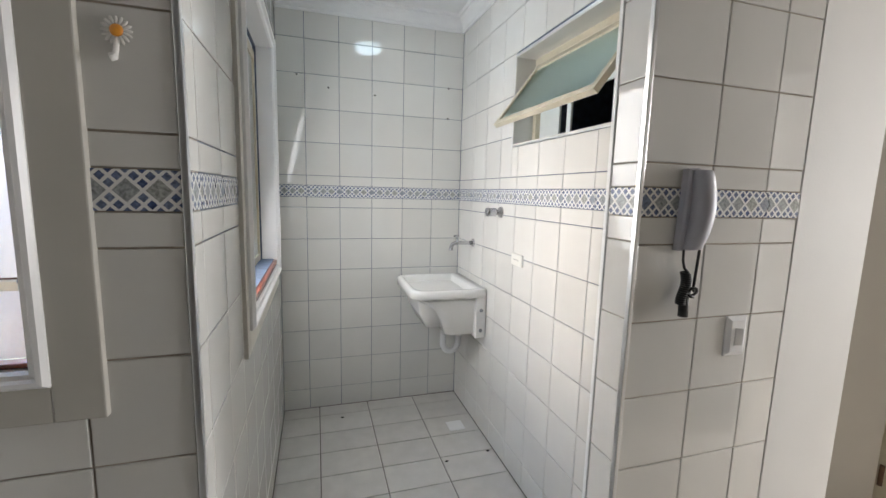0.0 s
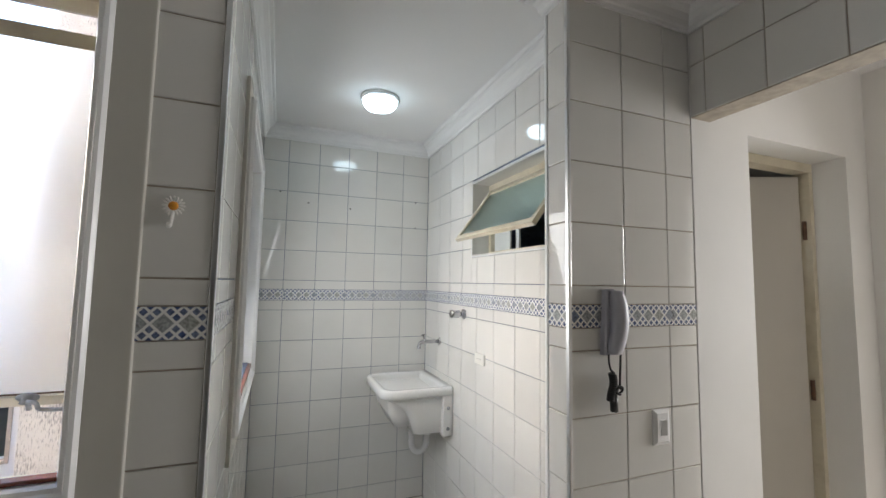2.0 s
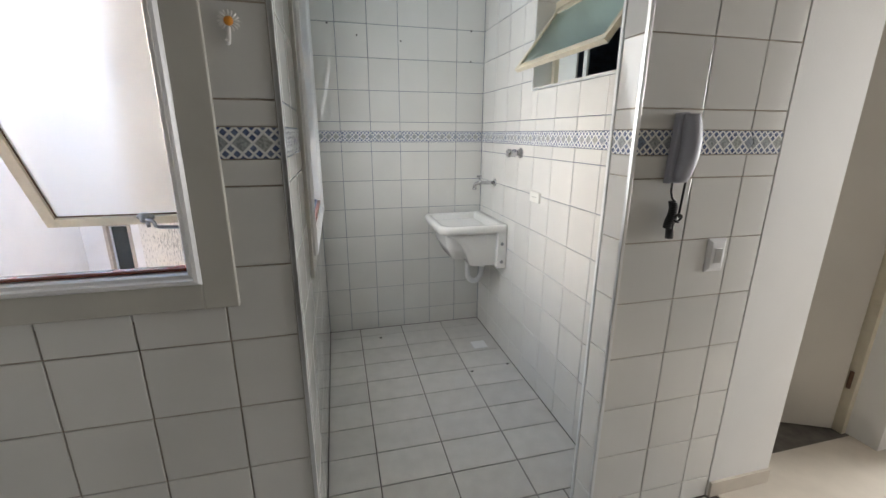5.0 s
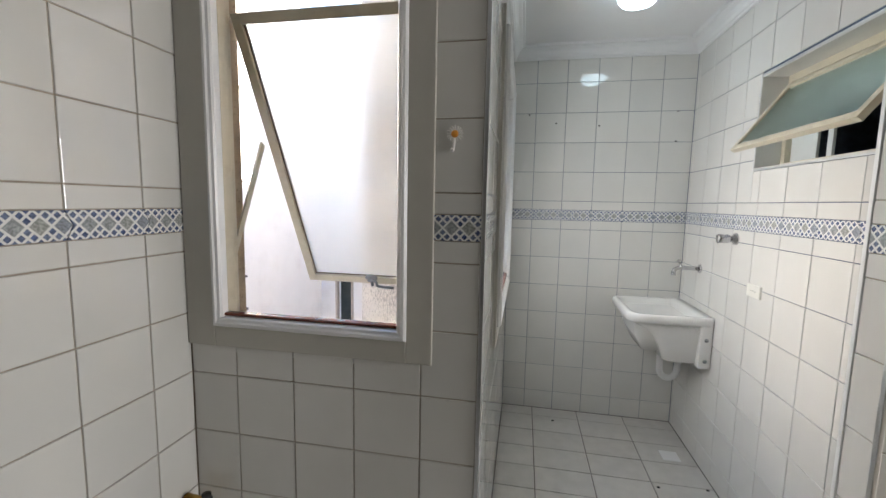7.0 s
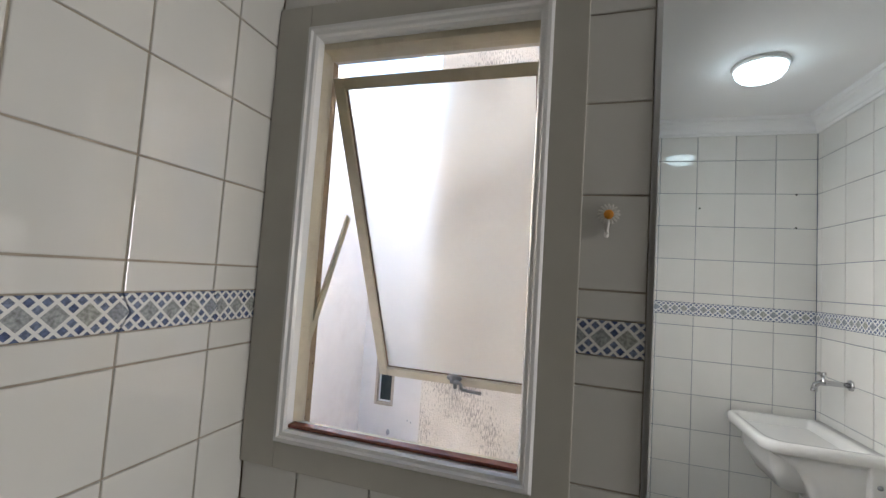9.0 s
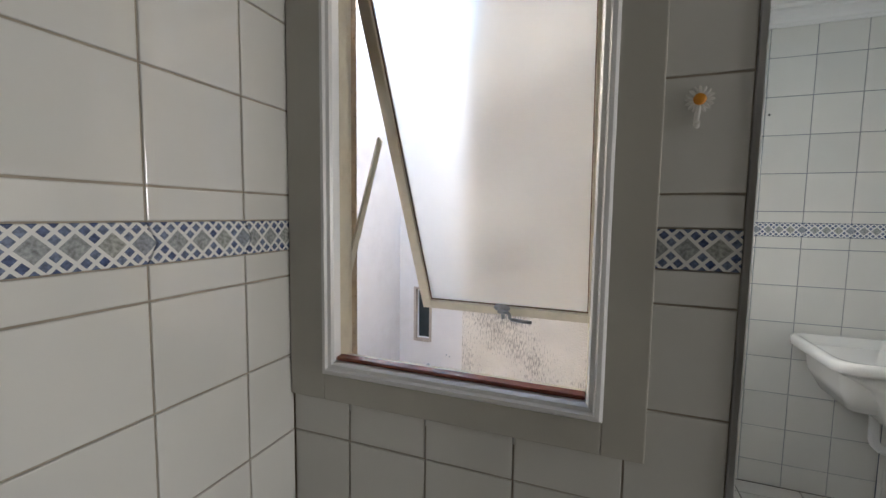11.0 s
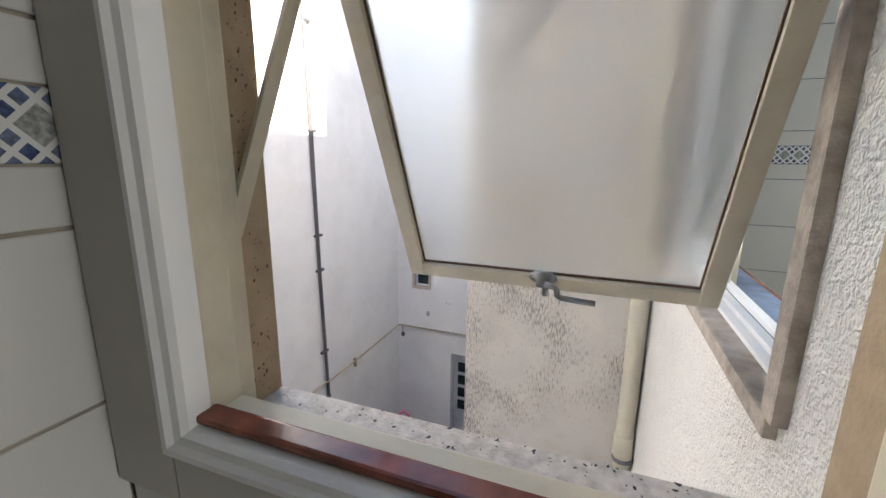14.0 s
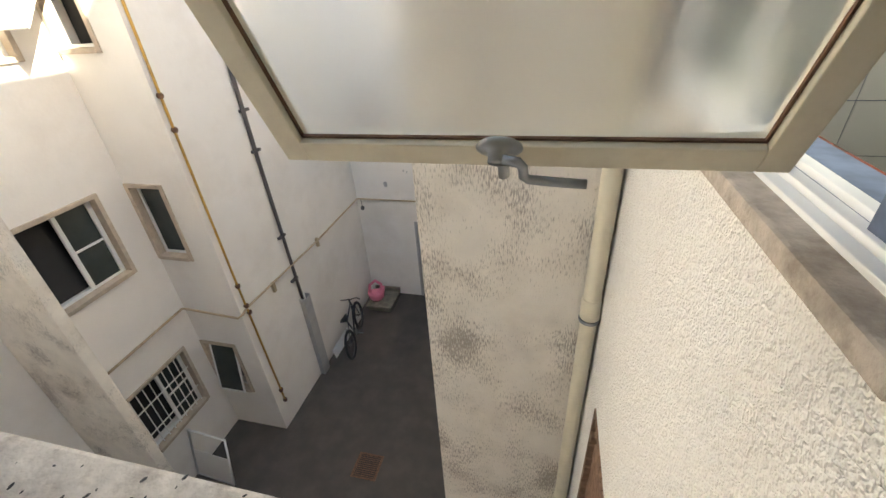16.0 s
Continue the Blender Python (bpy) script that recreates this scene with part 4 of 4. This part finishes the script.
for k, q in enumerate(WC):
    frame_window("window_%d" % (4 + k), "x", CX, *q, ("white sliding window on the upper storey", "white sliding window standing half open", "ground floor window behind white bars")[k], bars_n=9 if k == 2 else 0)
for k, q in enumerate(WB):
    frame_window("window_%d" % (7 + k), "y", BY, *q, ("small bathroom window with sash tilted open", "small dark bathroom window, shut", "small dark window, slightly tilted")[k], split=False, inside=-1, ajar=(38, 0, 10)[k])
frame_window("window_10", "y", DY, -4.86, -4.50, -1.58, -0.35, "narrow dark window in the far wall", split=False, inside=-1)

door3 = tagged(new("door_3"), "grey metal yard door with small dark panes", "door", "", "structure")
part("leaf", slab("y", DY + 0.05, DY + 0.09, -3.86, -3.02, YARDZ + 0.02, -3.22, [(-3.76 + 0.36 * i, -3.50 + 0.36 * i, -4.62 + 0.33 * j, -4.36 + 0.33 * j) for i in range(2) for j in range(4)]), COVER, door3)
for i in range(2):
    for j in range(4):
        part("pane", box(B(), -3.76 + 0.36 * i, DY + 0.075, -4.62 + 0.33 * j, -3.50 + 0.36 * i, DY + 0.08, -4.36 + 0.33 * j), DARK_GLASS, door3)
part("door_frame", slab("y", DY - 0.01, DY + 0.05, -3.92, -2.98, YARDZ, -3.16, [(-3.86, -3.02, YARDZ - 1, -3.22)]), COVER, door3)

# pipes on the walls
gp = thing("gas_pipe", "yellow gas pipe clipped to the white wall", "pipe")
part("riser", tube(B(), [(AX + 0.035, 5.54, TOPZ - 0.3), (AX + 0.035, 5.56, 0.5), (AX + 0.035, 5.60, -2.1), (AX + 0.035, 5.67, -4.75)], 0.016, 8), YELLOW, gp)
for z, y in ((2.9, 5.55), (0.56, 5.555), (0.17, 5.57), (-2.14, 5.60), (-2.52, 5.615), (-2.66, 5.63), (-4.47, 5.66), (-4.74, 5.67)):
    bm = B()
    lathe(bm, [(0.028, -0.03), (0.034, -0.012), (0.034, 0.012), (0.028, 0.03)], pose(AX + 0.036, y, z), 8)
    box(bm, AX - 0.002, y - 0.02, z - 0.02, AX + 0.04, y + 0.05, z + 0.012, 0.003)
    part("bracket", bm, RUST, gp)
hp = thing("horizontal_pipe", "painted-over pipe running along the white walls", "pipe")
part("run", tube(B(), [(CX + 0.03, 3.78, -2.62), (CX + 0.03, BY - 0.06, -2.58), (CX + 0.06, BY - 0.03, -2.6), (AX - 0.05, BY - 0.03, -2.66), (AX + 0.03, BY, -2.6), (AX + 0.035, 5.62, -2.56), (AX + 0.03, 7.8, -2.64), (AX + 0.03, DY - 0.06, -2.62), (AX + 0.06, DY - 0.03, -2.62), (-1.6, DY - 0.03, -2.62)], 0.018, 8), OCHRE, hp)
for y in (7.81, 6.3):
    part("bracket", box(B(), AX - 0.002, y - 0.03, -2.76, AX + 0.05, y + 0.03, -2.58, 0.004), OCHRE, hp)
lampf = thing("outdoor_junction", "small dark dangling cable end on the wall", "cable")
part("drop", tube(B(), [(AX + 0.12, DY - 0.03, -2.62), (AX + 0.13, DY - 0.035, -2.8)], 0.008, 6), CABLE, lampf)
part("box", lathe(B(), [(0.03, -0.05), (0.05, 0), (0.03, 0.05)], pose(AX + 0.14, DY - 0.05, -2.85), 8), CABLE, lampf)
cb = thing("cable_bundle", "dark cable bundle running into a grey cover", "cable")
for k in range(3):
    part("cable", tube(B(), [(AX + 0.025, 6.74 + 0.035 * k, TOPZ - 0.2), (AX + 0.025, 6.78 + 0.03 * k, 1.8), (AX + 0.03, 6.80 + 0.028 * k + 0.01 * (k % 2), -0.6), (AX + 0.03, 6.86 + 0.02 * k, -2.2), (AX + 0.03, 6.89 + 0.02 * k, -3.4)], 0.014, 6), CABLE, cb)
for z in (3.4, 1.8, 0.1, -0.5, -2.0, -2.9):
    part("clip", box(B(), AX - 0.002, 6.76, z - 0.02, AX + 0.05, 6.94, z + 0.02, 0.003), CABLE, cb)
bm = B()
for q in ((6.84, 6.86), (7.04, 7.06)):
    box(bm, AX, q[0], YARDZ, AX + 0.10, q[1], -3.36, 0.003)
box(bm, AX + 0.08, 6.86, YARDZ, AX + 0.10, 7.04, -3.40, 0.003)
part("cover", bm, COVER, cb, "grey metal channel cover")
sp = thing("drain_pipe", "cream plastic drain pipe in the corner", "pipe")
part("pipe", tube(B(), [(EXT - 0.048, EY - 0.045, TOPZ - 0.3), (EXT - 0.048, EY - 0.045, -1.62), (EXT - 0.048, EY - 0.045, YARDZ + 0.1)], 0.040, 18), PIPE, sp)
for z in (0.05, 2.9, -1.62):
    part("coupling", lathe(B(), [(0.0405, -0.06), (0.046, -0.055), (0.046, 0.05), (0.0405, 0.055)], pose(EXT - 0.048, EY - 0.045, z), 20), PIPE, sp)
    part("clamp", lathe(B(), [(0.047, -0.078), (0.049, -0.076), (0.049, -0.064), (0.047, -0.062)], pose(EXT - 0.048, EY - 0.045, z), 20), STEEL, sp)
for x, z, r in ((-4.52, -2.24, 0.06), (-4.05, -1.9, 0.02), (-3.97, -1.93, 0.02)):
    ho = tagged(new("plaster_hole"), "small hole broken in the white render", "hole")
    part("hole", lathe(B(), [(r, 0), (r * 0.9, 0.006), (r * 0.4, 0.008)], pose(x, DY, z, 90, 0, 0) @ Matrix.Diagonal((0.8, 1.2, 1, 1)), 9), COVER, ho)

# broken opening in the roughcast wall below
bo = tagged(new("window_11"), "broken out opening with bare brick edges", "opening", "", "structure")
bm = B()
for k in range(26):
    z = -1.6 + 0.05 * k
    d = random.uniform(0.01, 0.05)
    box(bm, EXT - 0.006, 2.46, z, EXT + 0.06, 2.46 + d, z + 0.047, 0.004)
    box(bm, EXT - 0.006, 2.88 - random.uniform(0.01, 0.05), z, EXT + 0.06, 2.88, z + 0.047, 0.004)
for k in range(9):
    box(bm, EXT - 0.006, 2.46 + 0.046 * k, -0.30 - random.uniform(0.01, 0.05), EXT + 0.06, 2.503 + 0.046 * k, -0.30, 0.004)
part("broken_edge", bm, BRICK, bo)
part("backing_sheet", box(B(), LX - 0.16, 2.44, -1.62, LX - 0.13, 2.9, -0.28), BRICK, bo)

# ---- things in the yard ----
def wheel(parent, c, r):
    w = part("wheel", B(), BLACK, parent)
    bm = B()
    tube(bm, [(c[0] + r * math.cos(a) * 0.0, c[1] + r * math.cos(a), c[2] + r * math.sin(a)) for a in [2 * math.pi * k / 28 for k in range(29)]], 0.031, 8, caps=False)
    part("tyre", bm, BLACK, w)
    bm = B()
    tube(bm, [(c[0], c[1] + (r - 0.03) * math.cos(a), c[2] + (r - 0.03) * math.sin(a)) for a in [2 * math.pi * k / 28 for k in range(29)]], 0.011, 6, caps=False)
    for k in range(14):
        a = 2 * math.pi * k / 14
        tube(bm, [c, (c[0], c[1] + (r - 0.03) * math.cos(a), c[2] + (r - 0.03) * math.sin(a))], 0.002, 4)
    lathe(bm, [(0.02, -0.04), (0.02, 0.04)], Matrix.Translation(c) @ pose(0, 0, 0, 0, 90, 0), 8)
    part("rim", bm, CABLE, w)


def bicycle():
    t = thing("bicycle", "dark blue bicycle with black tyres leaning by the wall", "bicycle")
    r = 0.30
    f, b = Vector((0, 0.53, r)), Vector((0, -0.47, r))
    for c in (f, b):
        wheel(t, c, r)
    bb, seat, head = Vector((0, -0.03, 0.28)), Vector((0, -0.2, 0.78)), Vector((0, 0.36, 0.82))
    bm = B()
    for p, q, w in ((bb, seat, 0.017), (bb, head - Vector((0, -0.03, 0.12)), 0.02), (seat - Vector((0, -0.02, 0.06)), head, 0.017), (bb, b, 0.011), (seat - Vector((0, -0.03, 0.1)), b, 0.010), (head + Vector((0, -0.02, 0.08)), head - Vector((0, -0.04, 0.14)), 0.02)):
        tube(bm, [p, q], w, 8)
    part("frame", bm, BLUE, t)
    bm = B()
    for s in (-0.05, 0.05):
        tube(bm, [head - Vector((0, -0.04, 0.14)), Vector((s, 0.41, 0.66)), Vector((s, f.y, r))], 0.012, 8)
    part("fork", bm, BLUE, t)
    bm = tube(B(), [(-0.29, 0.24, 0.96), (-0.2, 0.30, 0.97), (-0.06, 0.33, 0.93), (0.06, 0.33, 0.93), (0.2, 0.30, 0.97), (0.29, 0.24, 0.96)], 0.012, 8)
    tube(bm, [(0, 0.34, 0.88), (0, 0.33, 0.94)], 0.014, 8)
    part("handlebar", bm, BLACK, t)
    bm = loft(B(), [[(-w, y, z - 0.03), (w, y, z - 0.03), (w * 0.8, y, z), (-w * 0.8, y, z)] for y, w, z in ((-0.36, 0.07, 0.88), (-0.30, 0.085, 0.885), (-0.2, 0.05, 0.87), (-0.10, 0.022, 0.87))], True)
    part("saddle", bm, BLACK, t)
    part("seat_post", tube(B(), [seat, (0, -0.23, 0.86)], 0.013, 8), STEEL, t)
    bm = lathe(B(), [(0.08, -0.004), (0.08, 0.004)], Matrix.Translation((0.045, -0.03, 0.28)) @ pose(0, 0, 0, 0, 90, 0), 16)
    tube(bm, [(0.05, -0.03, 0.28), (0.06, 0.05, 0.14), (0.15, 0.05, 0.13)], 0.012, 6)
    tube(bm, [(-0.05, -0.03, 0.28), (-0.06, -0.11, 0.42), (-0.15, -0.11, 0.43)], 0.012, 6)
    part("crank", bm, STEEL, t)
    t.matrix_world = pose(-4.93, 7.95, YARDZ, 0, -8, 14)


bicycle()
bd = thing("white_board", "long white board leaning between wall and bicycle", "board")
part("board", box(B(), -0.012, -0.75, 0, 0.012, 0.75, 0.22, 0.004), PVC, bd)
bd.matrix_world = pose(-5.16, 8.05, YARDZ + 0.02, 0, -14, 0)
pal = thing("wooden_crate_base", "low weathered wooden platform in the corner", "platform")
part("deck", box(B(), -5.12, 8.95, YARDZ + 0.12, -4.45, 9.66, YARDZ + 0.18, 0.01), OLDWOOD, pal)
part("skirt", box(B(), -5.08, 9.0, YARDZ, -4.50, 9.62, YARDZ + 0.12, 0.01), OLDWOOD, pal)
part("back_rail", box(B(), -5.12, 9.62, YARDZ + 0.18, -4.45, 9.68, YARDZ + 0.30, 0.008), OLDWOOD, pal)
tc = thing("toy_seat", "pink plastic child seat lying on the platform", "toy")
bm = loft(B(), [[(0.20 * s * math.cos(a), 0.16 * s * math.sin(a) , h + 0.10 * (math.cos(a) > 0.5) * q) for a in [2 * math.pi * k / 16 for k in range(16)]] for s, h, q in ((0.6, 0.0, 0), (0.95, 0.08, 0), (1.1, 0.24, 1), (1.02, 0.235, 1), (0.8, 0.10, 0), (0.5, 0.05, 0))], True)
part("shell", bm, PINK, tc)
part("cushion", lathe(B(), [(0.10, 0.06), (0.09, 0.10), (0.0, 0.11)], None, 12), RUST, tc)
part("backrest", tube(B(), [(-0.16, 0.1, 0.15), (-0.14, 0.16, 0.36), (0, 0.18, 0.46), (0.14, 0.16, 0.36), (0.16, 0.1, 0.15)], 0.04, 8), PINK, tc)
tc.matrix_world = pose(-4.93, 9.2, YARDZ + 0.19, -14, 8, 30)
gr = thing("drain_grate", "rusty iron drain grate set in the ground", "grate")
part("rim", box(box(box(box(B(), -3.75, 4.90, YARDZ - 0.01, -3.71, 5.34, YARDZ + 0.012), -3.35, 4.90, YARDZ - 0.01, -3.31, 5.34, YARDZ + 0.012), -3.71, 4.90, YARDZ - 0.01, -3.35, 4.93, YARDZ + 0.012), -3.71, 5.31, YARDZ - 0.01, -3.35, 5.34, YARDZ + 0.012), RUST, gr)
for k in range(11):
    part("slat", box(B(), -3.71, 4.945 + 0.034 * k, YARDZ - 0.01, -3.35, 4.959 + 0.034 * k, YARDZ + 0.008), RUST, gr)
# near-black top paints the shade seen between the slats
part("pit", box(B(), -3.71, 4.93, YARDZ - 0.02, -3.35, 5.31, YARDZ + 0.001), SHADE_BLACK, gr)
gt = thing("leaning_gate", "white metal gate leaf leaning open", "gate")
bm = tube(B(), [(0, 0, 0.02), (0.75, 0, 0.02), (0.75, 0, 0.95), (0, 0, 0.95), (0, 0, 0.02)], 0.018, 8)
part("gate_frame", bm, WHITE_ALU, gt)
part("sheet", box(B(), 0.02, -0.004, 0.04, 0.73, 0.004, 0.55), PLASTER, gt)
gt.matrix_world = pose(-6.33, 4.42, YARDZ, -12, 0, -4)

# ---- tiles, last ----
M_WIN = plane_m((0, YW, 0), (1, 0, 0), (0, -1, 0))
M_LEFT = plane_m((XL, 0, 0), (0, 1, 0), (1, 0, 0))
M_LSIDE = plane_m((LX, 0, 0), (0, 1, 0), (1, 0, 0))
M_END = plane_m((0, YB, 0), (1, 0, 0), (0, -1, 0))
M_BATH = plane_m((RX, 0, 0), (0, -1, 0), (-1, 0, 0))
M_PSIDE = plane_m((PX, 0, 0), (0, -1, 0), (-1, 0, 0))
M_OPEN = plane_m((OX, 0, 0), (0, -1, 0), (-1, 0, 0))
tile_field(wall_window, M_WIN, [XL, -1.262, -1.064, -0.866, -0.658, LX - 0.008], ROWS, 0.0040, CERAMIC, [(-1.43, -0.658, 1.03, 2.2)], BAND)
tile_field(wall_left, M_LEFT, steps(0.0, YW, 1.333, 0.2035), ROWS, 0.0042, CERAMIC, (), BAND)
tile_field(wall_laundry_side, M_LSIDE, steps(YW + 0.012, YB, 3.15, 0.198), ROWS, 0.0028, CERAMIC, [(LW[0] - 0.03, LW[1] + 0.03, LW[2] - 0.06, LW[3] + 0.03)], BAND)
tile_field(wall_laundry_end, M_END, steps(LX, RX, -0.326, 0.1993), ROWS, 0.0028, CERAMIC, (), BAND)
tile_field(wall_bath, M_BATH, steps(-YB, -PY, -1.905, 0.2), ROWS, 0.0028, CERAMIC, [(-BW[1] - 0.01, -BW[0] + 0.01, BW[2] - 0.01, BW[3] + 0.01)], BAND)
tile_field(pillar, M_PSIDE, [-PY + 0.008, -YW - 0.010], ROWS, 0.003, CERAMIC, (), BAND)
PROWS = [0, 0.100, 0.302, 0.504, 0.706, 0.908, 1.112, 1.313] + ROWS[8:]
tile_field(pillar, M_WIN, [PX + 0.008, 0.703, 0.898, OX], PROWS, 0.004, CERAMIC, (), BAND)
tile_field(wall_opening, M_OPEN, steps(-YW, 0.4, -1.42, 0.2), [2.137, 2.33, 2.5], 0.004, CERAMIC)
floor_ob = bpy.data.objects["floor"]
M_FLOOR = pose(0, 0, 0)
tile_field(floor_ob, M_FLOOR, steps(LX, RX, 0.045, 0.312), steps(YW, YB, 2.833, 0.197), 0.005, FLOOR_TILE, [(PX, RX + 0.1, 0, PY)], name="floor_tile")
tile_field(floor_ob, M_FLOOR, steps(XL, OX, 0.045, 0.312), steps(0.2, YW, 2.833, 0.197), 0.005, FLOOR_TILE, name="floor_tile")
